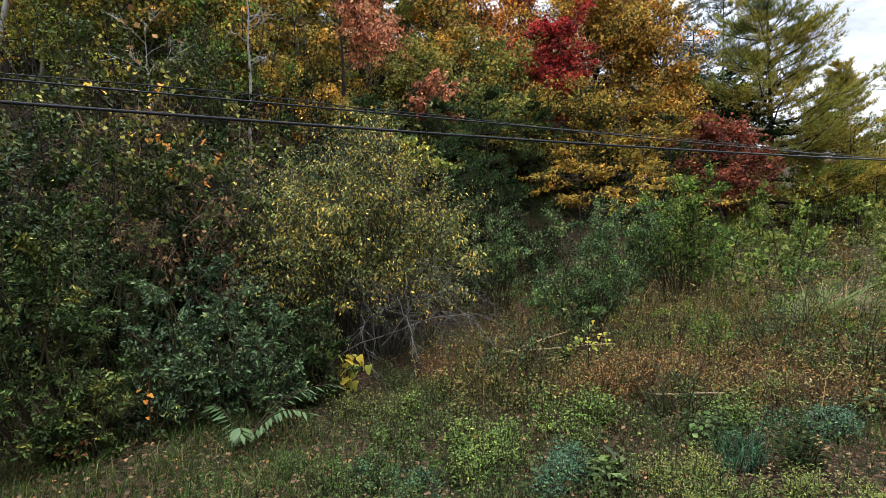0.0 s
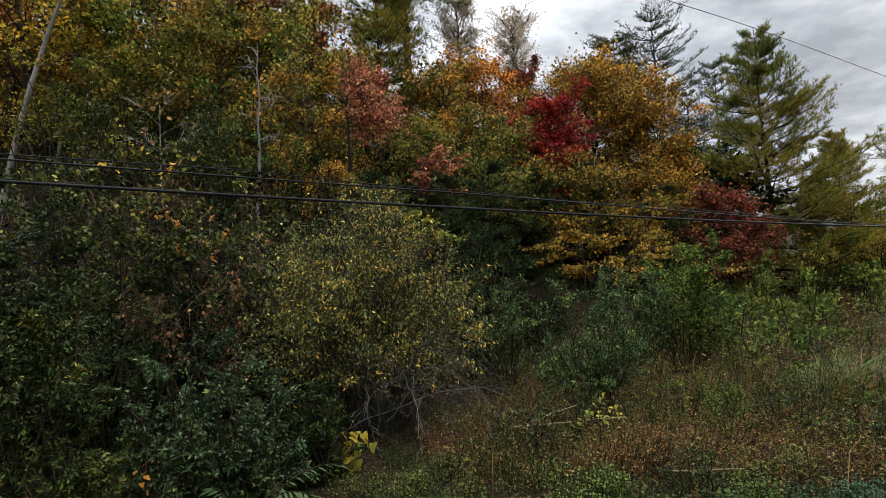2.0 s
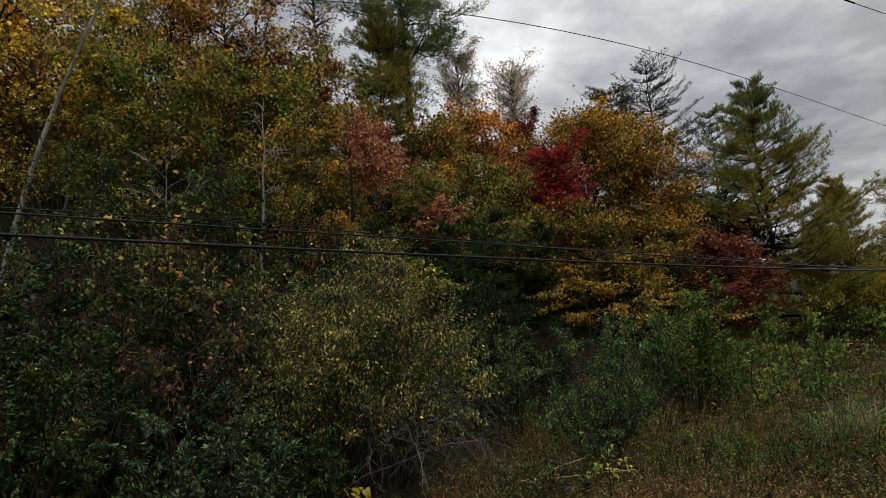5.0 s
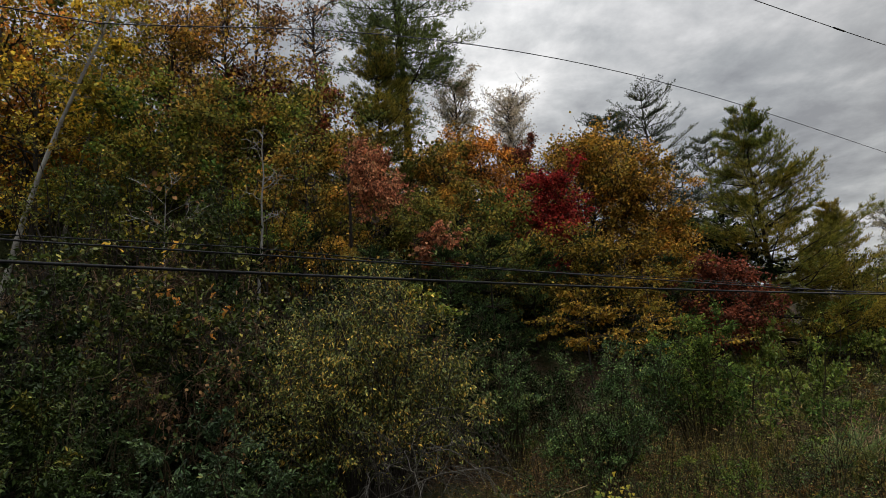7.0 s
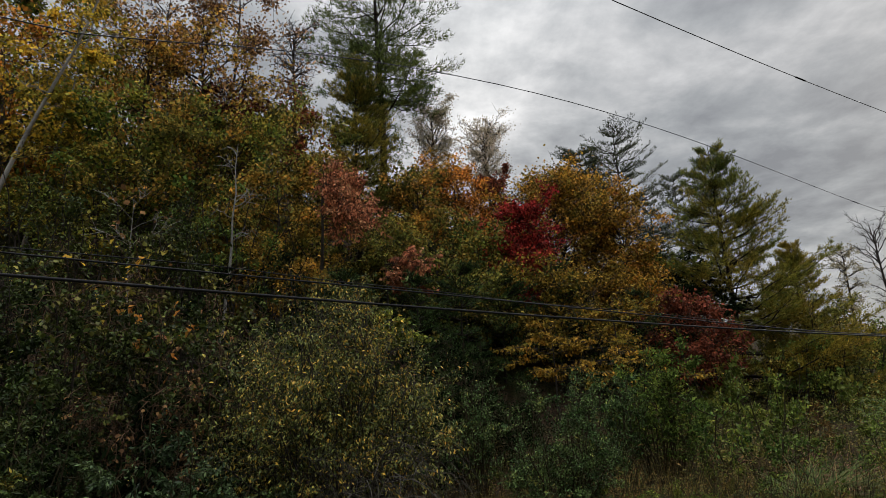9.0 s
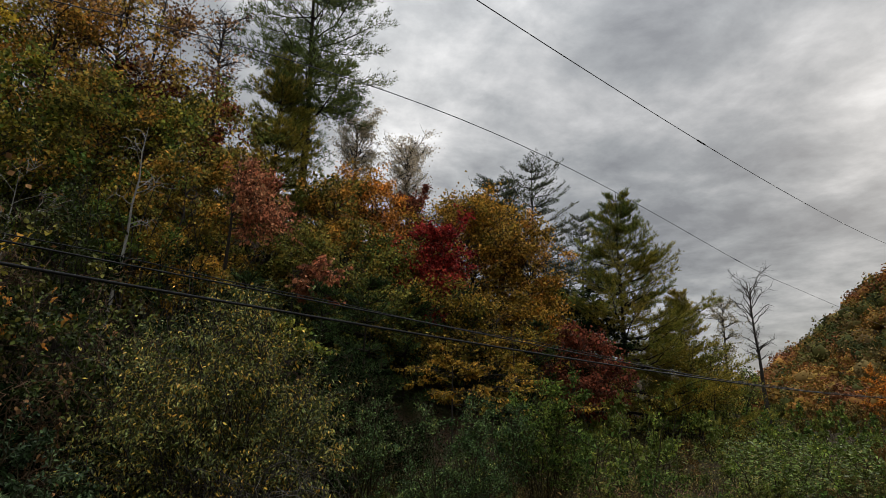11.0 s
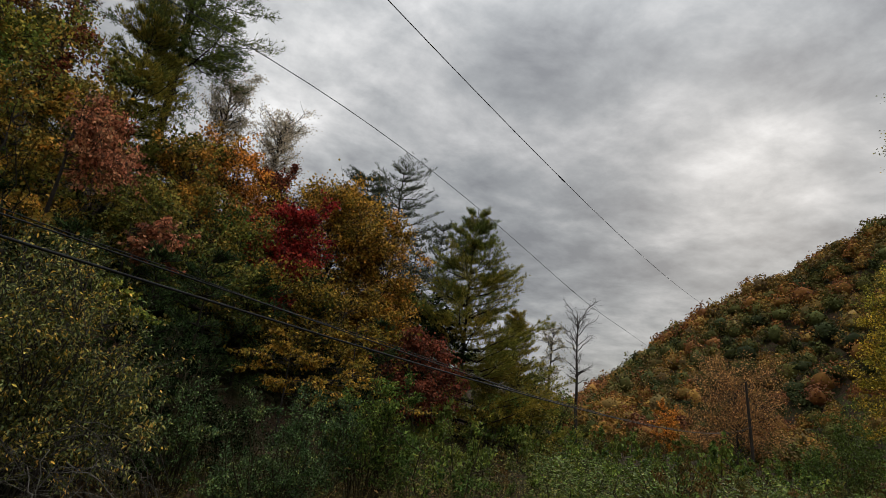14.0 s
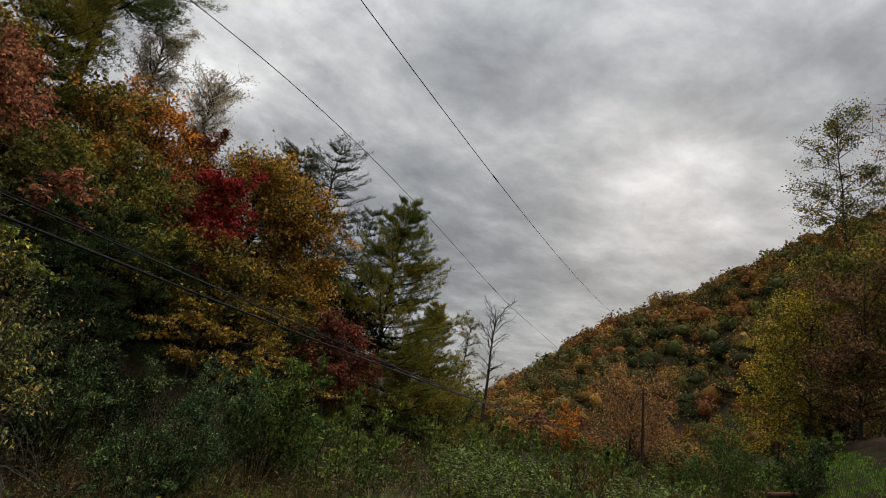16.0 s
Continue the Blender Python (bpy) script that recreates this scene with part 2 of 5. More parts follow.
DRY_STEM = rough_mat("dry_brown_stems", [(0.3, (0.04, 0.024, 0.014)), (0.7, (0.13, 0.08, 0.045))], 12)
CABLE = rough_mat("black_cable_sheath", [(0.3, (0.012, 0.012, 0.013)), (0.7, (0.03, 0.03, 0.032))], 20, rough=0.62, bump=0.05)
STEEL = rough_mat("weathered_steel_wire", [(0.3, (0.03, 0.03, 0.032)), (0.7, (0.07, 0.07, 0.072))], 20, rough=0.5, bump=0.1, metal=0.6)
POLE = rough_mat("creosoted_pole", [(0.3, (0.025, 0.02, 0.016)), (0.7, (0.06, 0.05, 0.042))], 4, stretch=(4, 4, 0.4))
ASPHALT = rough_mat("lane_gravel", [(0.3, (0.018, 0.011, 0.007)), (0.7, (0.055, 0.03, 0.019))], 1.5, bump=0.5)


def ground_material():
    """Soil and leaf litter with patches of grass and moss."""
    m = bpy.data.materials.new("leaf_littered_soil")
    m.use_nodes = True
    t = m.node_tree
    bs = t.nodes["Principled BSDF"]
    tc = t.nodes.new("ShaderNodeTexCoord")
    big = node(t, "ShaderNodeTexNoise", Scale=0.5, Detail=5.0)
    mid = node(t, "ShaderNodeTexNoise", Scale=9.0, Detail=10.0, Roughness=0.72)
    lit = node(t, "ShaderNodeTexVoronoi", Scale=34.0)
    for n in (big, mid, lit):
        link(t, tc.outputs["Object"], n.inputs["Vector"])
    litter = ramp(t, math_node(t, "MULTIPLY", lit.outputs["Color"], 1.0), [(0.1, (0.022, 0.015, 0.01)), (0.5, (0.05, 0.031, 0.019)), (0.9, (0.11, 0.062, 0.036))])
    soil = ramp(t, mid.outputs[0], [(0.3, (0.015, 0.011, 0.008)), (0.7, (0.045, 0.032, 0.021))])
    green = ramp(t, mid.outputs[0], [(0.3, (0.016, 0.024, 0.009)), (0.7, (0.045, 0.056, 0.018))])
    a = mix_col(t, ramp(t, mid.outputs[0], [(0.42, 0.0), (0.55, 1.0)]), soil, litter)
    b = mix_col(t, ramp(t, big.outputs[0], [(0.45, 0.0), (0.6, 0.8)]), a, green)
    link(t, b, bs.inputs["Base Color"])
    bs.inputs["Roughness"].default_value = 0.95
    bs.inputs["Specular IOR Level"].default_value = 0.04
    bp = node(t, "ShaderNodeBump", Strength=1.0, Distance=0.05)
    link(t, math_node(t, "ADD", mid.outputs[0], lit.outputs["Distance"]), bp.inputs["Height"])
    link(t, bp.outputs[0], bs.inputs["Normal"])
    return m


SOIL = ground_material()


# ---- mesh helpers ----
def raw_mesh(name, verts, faces, mat, age=None, smooth=False):
    """A mesh from arrays: verts (n, 3) and a list of (m, k) face arrays."""
    me = bpy.data.meshes.new(name)
    verts = np.asarray(verts, np.float32).reshape(-1, 3)
    faces = [np.asarray(f, np.int32) for f in faces if len(f)]
    me.vertices.add(len(verts))
    me.vertices.foreach_set("co", verts.ravel())
    loops = np.concatenate([f.ravel() for f in faces])
    totals = np.concatenate([np.full(len(f), f.shape[1], np.int32) for f in faces])
    starts = np.concatenate([[0], np.cumsum(totals)[:-1]]).astype(np.int32)
    me.loops.add(len(loops))
    me.loops.foreach_set("vertex_index", loops)
    me.polygons.add(len(totals))
    me.polygons.foreach_set("loop_start", starts)
    me.polygons.foreach_set("loop_total", totals)
    if age is not None:
        at = me.attributes.new("age", "FLOAT", "POINT")
        at.data.foreach_set("value", np.asarray(age, np.float32))
    me.update()
    me.validate()
    if smooth:
        me.polygons.foreach_set("use_smooth", np.ones(len(totals), bool))
    me.materials.append(mat)
    return me


def part(name, me, parent, label=""):
    ob = new(name, me)
    ob.parent = parent
    if label:
        ob["label"] = label
    return ob


def thing(name, place, label, category, group=""):
    ob = new(name)
    ob.empty_display_size = 0.2
    ob.location = place
    return tagged(ob, label, category, group)


def unit(v):
    return v / np.maximum(np.linalg.norm(v, axis=-1, keepdims=True), 1e-9)


def rand_dir(rng, n):
    return unit(rng.normal(size=(n, 3)))


def tubes(P, R, s=5):
    """Tapered tubes along paths P (n, k, 3) with radii R (n, k)."""
    P = np.asarray(P, float)
    n, k, _ = P.shape
    T = unit(np.gradient(P, axis=1))
    ref = np.where(np.abs(T[..., 2:3]) < 0.9, np.array([0, 0, 1.0]), np.array([1.0, 0, 0]))
    A = unit(np.cross(T, ref))
    B = np.cross(T, A)
    a = np.arange(s) * 2 * math.pi / s
    ring = P[:, :, None] + np.asarray(R)[..., None, None] * (A[:, :, None] * np.cos(a)[:, None] + B[:, :, None] * np.sin(a)[:, None])
    idx = np.arange(n * k * s).reshape(n, k, s)
    q = np.stack([idx[:, :-1], np.roll(idx, -1, 2)[:, :-1], np.roll(idx, -1, 2)[:, 1:], idx[:, 1:]], -1).reshape(-1, 4)
    return ring.reshape(-1, 3), q


def join(parts):
    """Joins (verts, quads) pairs."""
    vs, fs, o = [], [], 0
    for v, f in parts:
        vs.append(v)
        fs.append(f + o)
        o += len(v)
    return np.concatenate(vs), np.concatenate(fs)


def leaf_arrays(rng, C, D, L, W, level=0.6, fine=False):
    """Folded leaves from their stalks C along D, L long and W wide; level: how flat they lie."""
    n = len(C)
    L = np.broadcast_to(np.asarray(L, float), (n,))[:, None]
    W = np.broadcast_to(np.asarray(W, float), (n,))[:, None]
    up = np.array([0, 0, 1.0]) * level + rand_dir(rng, n) * (1 - level * 0.6)
    S = unit(np.cross(D, up))
    N = np.cross(S, D)
    if fine:
        bend = N * L * rng.uniform(-0.12, 0.05, (n, 1))
        V = np.stack([C, C + D * L * 0.3 + S * W * 0.45 + N * W * 0.15, C + D * L * 0.62 + S * W * 0.42 + N * W * 0.12 + bend * 0.5,
                      C + D * L + bend, C + D * L * 0.62 - S * W * 0.42 + N * W * 0.12 + bend * 0.5, C + D * L * 0.3 - S * W * 0.45 + N * W * 0.15], 1)
        i = np.arange(n)[:, None] * 6
        F = np.concatenate([i + np.array([0, 1, 2, 3]), i + np.array([0, 3, 4, 5])])
        return V.reshape(-1, 3), F, 6
    V = np.stack([C, C + D * L * 0.45 + S * W * 0.5 + N * W * 0.2, C + D * L, C + D * L * 0.45 - S * W * 0.5 + N * W * 0.2], 1)
    i = np.arange(n)[:, None] * 4
    F = np.concatenate([i + np.array([0, 1, 2]), i + np.array([0, 2, 3])])
    return V.reshape(-1, 3), F, 4


# ---- the lie of the land ----
def smooth(x, a, b):
    t = np.clip((x - a) / (b - a), 0, 1)
    return t * t * (3 - 2 * t)


def ground_z(x, y):
    """Flat verge and meadow, the wooded slope across the meadow, the bank by the lane and the hill across the valley."""
    x, y = np.asarray(x, float), np.asarray(y, float)
    u, v = 0.866 * x + 0.5 * y, -0.5 * x + 0.866 * y
    foot = 8.6 + 0.22 * np.maximum(0, u - 2)
    s = v - foot
    soft = np.logaddexp(0, s / 1.2) * 1.2
    slope = 0.62 - 0.34 * smooth(u, 30, 70)
    hill = 22 * np.tanh(soft * slope / 22) + 0.04 * soft
    bank = 4.4 * smooth(u, 12, 32) * smooth(-v, 0.5, 8.5)
    # unseen slope behind the eye, added to cut low skylight on the plants
    behind = 26 * np.tanh(np.logaddexp(0, (-v - 13) / 3) * 3 * 0.62 / 26)
    r, az = np.hypot(x, y), np.degrees(np.arctan2(x, y))
    el = np.interp(az, (34, 40, 42.5, 46.9, 49.6, 52.6, 56, 60.6, 64.4, 70, 75, 95, 120), (0, 1.2, 3.2, 7.3, 9.8, 11.7, 13.6, 15.7, 16.4, 16.8, 17.0, 15, 0))
    far = (np.tan(np.radians(el)) * 250) * smooth(r, 105, 265)
    lumps = 0.05 * np.sin(1.7 * x + 0.6) * np.sin(1.3 * y + 1.1) + 0.03 * np.sin(3.9 * x - 2.1 * y)
    return hill * (1 - smooth(r, 90, 130) * (az > 38)) + bank + behind + far + lumps * smooth(r, 1.5, 4)


def gz(x, y):
    return float(ground_z(x, y))


def at(az, d):
    """The place on the ground at azimuth az (degrees from ahead to the right) and d metres off."""
    x, y = d * math.sin(radians(az)), d * math.cos(radians(az))
    return x, y, gz(x, y)


def build_ground():
    rings = np.concatenate([np.linspace(0.4, 14, 56), 14 * (1300 / 14) ** (np.arange(1, 90) / 89)])
    na = 200
    a = np.arange(na) * 2 * math.pi / na
    X, Y = rings[:, None] * np.sin(a), rings[:, None] * np.cos(a)
    V = np.stack([X, Y, ground_z(X, Y)], -1).reshape(-1, 3)
    V = np.concatenate([V, [[0, 0, gz(0, 0)]]])
    i = np.arange(len(rings) * na).reshape(len(rings), na)
    j = np.roll(i, -1, 1)
    q = np.stack([i[:-1], i[1:], j[1:], j[:-1]], -1).reshape(-1, 4)
    t = np.stack([np.full(na, len(V) - 1), i[0], j[0]], -1)
    ob = new("ground", raw_mesh("ground", V, [q, t], SOIL, smooth=True))
    tagged(ob, "leaf-littered brown soil of verge, meadow and wooded slope", "ground", kind="structure")


build_ground()


# ---- plants ----
def leaf_cloud(name, rng, T, n, leaf, mat, parent, spread=0.06, droop=0.35, wide=0.5, level=0.6, ages=(0.0, 1.0), fine=False, label="", clump=0.55, by_twig=0.65):
    """n leaves along the twigs T (m, 3, 3), each twig with an age of its own; clump: the lower, the more uneven."""
    weight = rng.gamma(clump, 1.0, len(T)) + 0.03
    pick = rng.choice(len(T), n, p=weight / weight.sum())
    twig_age = rng.uniform(ages[0], ages[1], len(T))
    f = rng.uniform(0.15, 1.06, (n, 1))
    C = T[pick, 0] * (1 - f) + T[pick, 2] * f + rng.normal(size=(n, 3)) * spread * np.array([1.0, 1.0, 0.6])
    D = unit(unit(T[pick, 2] - T[pick, 0]) * 0.5 + rand_dir(rng, n) * 0.8 + np.array([0, 0, -droop]))
    L = leaf * rng.uniform(0.6, 1.3, n)
    V, F, k = leaf_arrays(rng, C, D, L, L * wide * rng.uniform(0.8, 1.2, n), level, fine)
    age = np.clip(twig_age[pick] * by_twig + rng.uniform(ages[0], ages[1], n) * (1 - by_twig) + rng.normal(size=n) * 0.05, 0, 1)
    return part(name, raw_mesh(name, V, [F], mat, np.repeat(age, k)), parent, label)


def limb_paths(rng, start, end, k=6, bow=0.15, wob=0.03):
    t = np.linspace(0, 1, k)[None, :, None]
    P = start[:, None] * (1 - t) + end[:, None] * t
    length = np.linalg.norm(end - start, axis=1)[:, None, None]
    P = P + np.array([0, 0, 1.0]) * np.sin(t * math.pi) * length * bow
    return P + rng.normal(size=P.shape) * wob * length * np.sin(t * math.pi)


def twigs_from(rng, P, count, length, updown=0.1):
    """Twigs off the outer part of limbs P (n, k, 3): paths (m, 3, 3)."""
    n, k, _ = P.shape
    i = np.repeat(np.arange(n), count)
    f = rng.uniform(0.3, 1.0, len(i)) * (k - 1)
    a = np.minimum(f.astype(int), k - 2)
    w = (f - a)[:, None]
    start = P[i, a] * (1 - w) + P[i, a + 1] * w
    along = unit(P[i, -1] - P[i, 0])
    d = unit(along * 0.6 + rand_dir(rng, len(i)) * 0.9 + np.array([0, 0, updown]))
    ln = np.broadcast_to(length, (n,))[i][:, None] * rng.uniform(0.5, 1.2, (len(i), 1))
    mid = start + d * ln * 0.5 + rng.normal(size=start.shape) * ln * 0.06
    return np.stack([start, mid, start + d * ln], 1)


def broadleaf(name, label, place, h, spread, lo, leaf, size, n, seed, bark=BARK, shape="round", limbs=34, twigs=8,
              lean=(0, 0), trunk=None, group="", ages=(0.0, 1.0), droop=0.35, puff=0.075, limb_up=0.45, wide=0.72, category="tree", crown="crown", toward=None, flat=1.0):
    """A broad-leaved tree: a tapered trunk with limbs and twigs, and a crown of single leaves on them."""
    rng = np.random.default_rng(seed)
    root = thing(name, place, label, category, group)
    trunk = trunk or h * 0.014
    k = 10
    t = np.linspace(0, 1, k)
    path = np.zeros((1, k, 3))
    path[0, :, 2] = t * h * 0.95 - 0.25 * (1 - t)
    wob = np.cumsum(rng.normal(size=(k, 2)) * h * 0.008, axis=0)
    path[0, :, :2] = wob * t[:, None] + np.outer(t ** 1.2, lean)
    rad = trunk * (1 - 0.88 * t)[None] * np.where(t < 0.05, 1.35, 1.0)
    wood = [tubes(path, rad, 8)]
    f = rng.uniform(lo, 0.97, limbs)
    g = (f - lo) / (1 - lo)
    prof = {"round": 0.25 + 0.8 * np.sqrt(np.clip(1 - (1.7 * g - 0.7) ** 2, 0, 1)), "cone": 1.05 - 0.85 * g, "vase": 0.5 + 0.5 * np.sin(g * 2.6), "spire": 0.55 + 0.5 * np.sin(g * 3.0)}[shape]
    ii = np.minimum((f * (k - 1)).astype(int), k - 2)
    w = (f * (k - 1) - ii)[:, None]
    start = path[0, ii] * (1 - w) + path[0, ii + 1] * w
    az = np.arange(limbs) * 2.4 + rng.uniform(-0.5, 0.5, limbs)
    if toward is not None:
        az = toward + rng.normal(size=limbs) * 0.7
    ln = spread * prof * rng.uniform(0.6, 1.12, limbs)
    rise = ln * rng.uniform(limb_up - 0.25, limb_up + 0.3, limbs) * (0.5 + g)
    end = start + np.stack([np.cos(az) * ln, np.sin(az) * ln, rise], -1)
    P = limb_paths(rng, start, end, 6, 0.06, 0.035)
    R = (trunk * 0.42 * (1 - 0.6 * f))[:, None] * np.linspace(1, 0.12, 6)[None]
    wood.append(tubes(P, R, 5))
    T = twigs_from(rng, P, twigs, ln * 0.38 + 0.12)
    T[:, :, 2] = T[:, :1, 2] + (T[:, :, 2] - T[:, :1, 2]) * flat
    wood.append(tubes(T, np.full((len(T), 3), 1.0) * np.array([0.011, 0.007, 0.003]) * (h / 8) ** 0.5, 3))
    V, F = join(wood)
    part("trunk", raw_mesh("trunk", V, [F], bark, smooth=True), root)
    if n:
        leaf_cloud(crown, rng, T, n, size, leaf, root, spread=spread * puff, droop=droop, ages=ages, wide=wide)
    return root


def shrub(name, label, place, rad, h, leaf, size, n, seed, stems=28, twigs=9, bark=STEM, group="", ages=(0.0, 1.0), droop=0.3,
          puff=0.05, wide=0.5, top=0.35, fine=False, category="shrub", stem_r=0.012, lo=0.25, clump=0.55, by_twig=0.65):
    """A shrub of many stems that fan out from the ground; rad: half widths along x and y."""
    rng = np.random.default_rng(seed)
    root = thing(name, place, label, category, group)
    az = rng.uniform(0, 2 * math.pi, stems)
    q = np.sqrt(rng.uniform(0, 1, stems))
    el = rng.uniform(lo, 1.0, stems)
    rr = np.sqrt(np.clip(1 - (el * 1.0) ** 2 * (1 - top), 0.05, 1))
    start = np.stack([np.cos(az) * q * rad[0] * 0.3, np.sin(az) * q * rad[1] * 0.3, np.full(stems, -0.08)], -1)
    end = np.stack([np.cos(az) * rad[0] * rr * (0.35 + 0.65 * q), np.sin(az) * rad[1] * rr * (0.35 + 0.65 * q), el * h], -1)
    P = limb_paths(rng, start, end, 6, 0.12, 0.04)
    wood = [tubes(P, np.full((stems, 1), stem_r) * np.linspace(1, 0.25, 6), 4)]
    T = twigs_from(rng, P, twigs, max(rad) * 0.32)
    wood.append(tubes(T, np.ones((len(T), 1)) * np.array([0.005, 0.0035, 0.0015]), 3))
    V, F = join(wood)
    part("stem", raw_mesh("stem", V, [F], bark, smooth=True), root)
    T[:, :, 2] = np.maximum(T[:, :, 2], 0.06)
    leaf_cloud("foliage", rng, T, n, size, leaf, root, spread=max(rad) * puff, droop=droop, ages=ages, wide=wide, fine=fine, clump=clump, by_twig=by_twig)
    return root


def conifer(name, label, place, h, spread, lo, needles, seed, tufts=5000, tuft=0.16, lean=(0, 0), whorl=0.55, gap=0.0, ragged=0.2,
            bark=DARK_BARK, droop=0.0, blades=5, ages=(0.0, 1.0), top_shape=1.0, group="", flat=0.05, fat=0.075, rise=0.0, gild=0.0):
    """A pine: a straight trunk, whorls of boughs that shorten upward, side twigs and tufts of needles.
    rise: how far the boughs sweep up; gild: how much the low boughs turn golden."""
    rng = np.random.default_rng(seed)
    root = thing(name, place, label, "pine tree", group)
    k = 10
    t = np.linspace(0, 1, k)
    path = np.zeros((1, k, 3))
    path[0, :, 2] = t * h - 0.3 * (1 - t)
    path[0, :, :2] = np.outer(t, lean) + np.cumsum(rng.normal(size=(k, 2)) * h * 0.003, axis=0)
    wood = [tubes(path, h * 0.013 * (1 - 0.93 * t)[None], 8)]
    starts, ends = [], []
    zz = lo * h
    while zz < h * 0.985:
        g = (zz - lo * h) / (h - lo * h)
        for b in range(rng.integers(5, 8)):
            if rng.uniform() < gap:
                continue
            az = rng.uniform(0, 2 * math.pi)
            ln = spread * ((1 - g) ** top_shape * 0.96 + 0.05) * rng.uniform(1 - ragged * 2, 1 + ragged)
            f = zz / h
            s = np.array([lean[0] * f, lean[1] * f, zz])
            starts.append(s)
            ends.append(s + np.array([math.cos(az) * ln, math.sin(az) * ln, ln * (rng.uniform(-0.08, 0.14) + rise + 0.55 * g - droop)]))
        zz += whorl * rng.uniform(0.7, 1.3)
    P = limb_paths(rng, np.array(starts), np.array(ends), 6, -0.07, 0.02)
    ln = np.linalg.norm(P[:, -1] - P[:, 0], axis=1)
    wood.append(tubes(P, (0.012 + 0.011 * ln)[:, None] * np.linspace(1, 0.15, 6), 4))
    nt = 10
    i = np.repeat(np.arange(len(P)), nt)
    f = np.tile(np.linspace(0.3, 1.0, nt), len(P)) + rng.uniform(-0.04, 0.02, len(i))
    a = np.minimum((f * 5).astype(int), 4)
    w = (f * 5 - a)[:, None]
    s0 = P[i, a] * (1 - w) + P[i, a + 1] * w
    fwd = unit(P[i, -1] - P[i, 0])
    side = unit(np.cross(fwd, np.array([0, 0, 1.0]))) * np.where(np.arange(len(i)) % 2, 1.0, -1.0)[:, None]
    d = unit(fwd * 0.75 + side * (1.05 - 0.75 * f)[:, None] + rand_dir(rng, len(i)) * 0.22 + np.array([0, 0, 0.1]))
    tl = (ln[i] * 0.36 * (1.15 - 0.75 * f) + 0.14)[:, None]
    T = np.stack([s0, s0 + d * tl * 0.5, s0 + d * tl + np.array([0, 0, 0.05]) * tl], 1)
    wood.append(tubes(T, np.ones((len(T), 1)) * np.array([0.009, 0.006, 0.004]), 3))
    V, F = join(wood)
    part("trunk", raw_mesh("trunk", V, [F], bark, smooth=True), root)
    i = rng.choice(len(T), tufts, p=tl[:, 0] ** 1.3 / np.sum(tl[:, 0] ** 1.3))
    f = rng.uniform(0.1, 1.05, (tufts, 1))
    C = T[i, 0] * (1 - f) + T[i, 2] * f + rng.normal(size=(tufts, 3)) * flat
    D = unit(T[i, 2] - T[i, 0] + np.array([0, 0, 0.35]))
    bough_age = rng.uniform(ages[0], ages[1], len(P))[i // nt] + gild * (0.5 - C[:, 2] / h)
    C, D = np.repeat(C, blades, 0), np.repeat(D, blades, 0)
    m = len(C)
    D = unit(D * 0.9 + rand_dir(rng, m) * 0.7)
    S = unit(np.cross(D, rand_dir(rng, m)))
    L = tuft * rng.uniform(0.7, 1.25, (m, 1))
    V = np.stack([C + S * L * fat, C - S * L * fat, C + D * L], 1).reshape(-1, 3)
    age = np.clip(np.repeat(bough_age, blades) * 0.6 + rng.uniform(ages[0], ages[1], m) * 0.4, 0, 1)
    part("foliage", raw_mesh("foliage", V, [np.arange(m * 3).reshape(-1, 3)], needles, np.repeat(age, 3)), root)
    return root


def blades(rng, C, L, W, bend, lean_dir=None):
    """Bent grass blades (n) from C: three-point strips."""
    n = len(C)
    d = rand_dir(rng, n)
    d[:, 2] = 0
    d = unit(d)
    if lean_dir is not None:
        d = unit(d * 0.6 + np.asarray(lean_dir))
    S = np.stack([-d[:, 1], d[:, 0], np.zeros(n)], -1)
    a = rng.uniform(0, 2 * math.pi, n)[:, None]
    S = unit(S * np.cos(a) + d * np.sin(a))
    L, W, bend = (np.broadcast_to(np.asarray(q, float), (n,))[:, None] for q in (L, W, bend))
    up = np.array([0, 0, 1.0])
    m = C + up * L * 0.55 + d * L * bend * 0.3
    e = C + up * L * (1 - 0.45 * bend) + d * L * bend
    V = np.stack([C - S * W / 2, C + S * W / 2, m + S * W * 0.4, m - S * W * 0.4, e], 1).reshape(-1, 3)
    i = np.arange(n)[:, None] * 5
    return V, [i + np.array([0, 1, 2, 3]), i + np.array([3, 2, 4])]


def stuff(name, me, label, category):
    return tagged(new(name, me), label, category, kind="stuff")


def sector(rng, n, az0, az1, d0, d1, power=1.0):
    az = np.radians(rng.uniform(az0, az1, n))
    d = d0 + (d1 - d0) * rng.uniform(0, 1, n) ** power
    x, y = d * np.sin(az), d * np.cos(az)
    return np.stack([x, y, ground_z(x, y)], -1)


def clustered(rng, P, cell, keep):
    """Keeps points in patches: an uneven, cloudy choice."""
    h = np.array([noise.noise(Vector((float(p[0]) / cell, float(p[1]) / cell, 3.3))) for p in P])
    return P[h + rng.normal(size=len(P)) * 0.12 > keep]


def weed_patch(name, rng, P, h, per, size, leaf, label, category, wide=0.45, stem=STEM, ages=(0, 1), droop=0.1, stems=True, spread=0.03):
    """Leafy weeds at points P: a thin stem each and leaves up along it."""
    n = len(P)
    H = h * rng.uniform(0.5, 1.25, n)
    tilt = rng.normal(size=(n, 3)) * 0.22
    tilt[:, 2] = 1
    tilt = unit(tilt)
    f = rng.uniform(0.12, 1.0, (n, per))
    C = P[:, None] + tilt[:, None] * (H[:, None] * f)[..., None] + rng.normal(size=(n, per, 3)) * spread
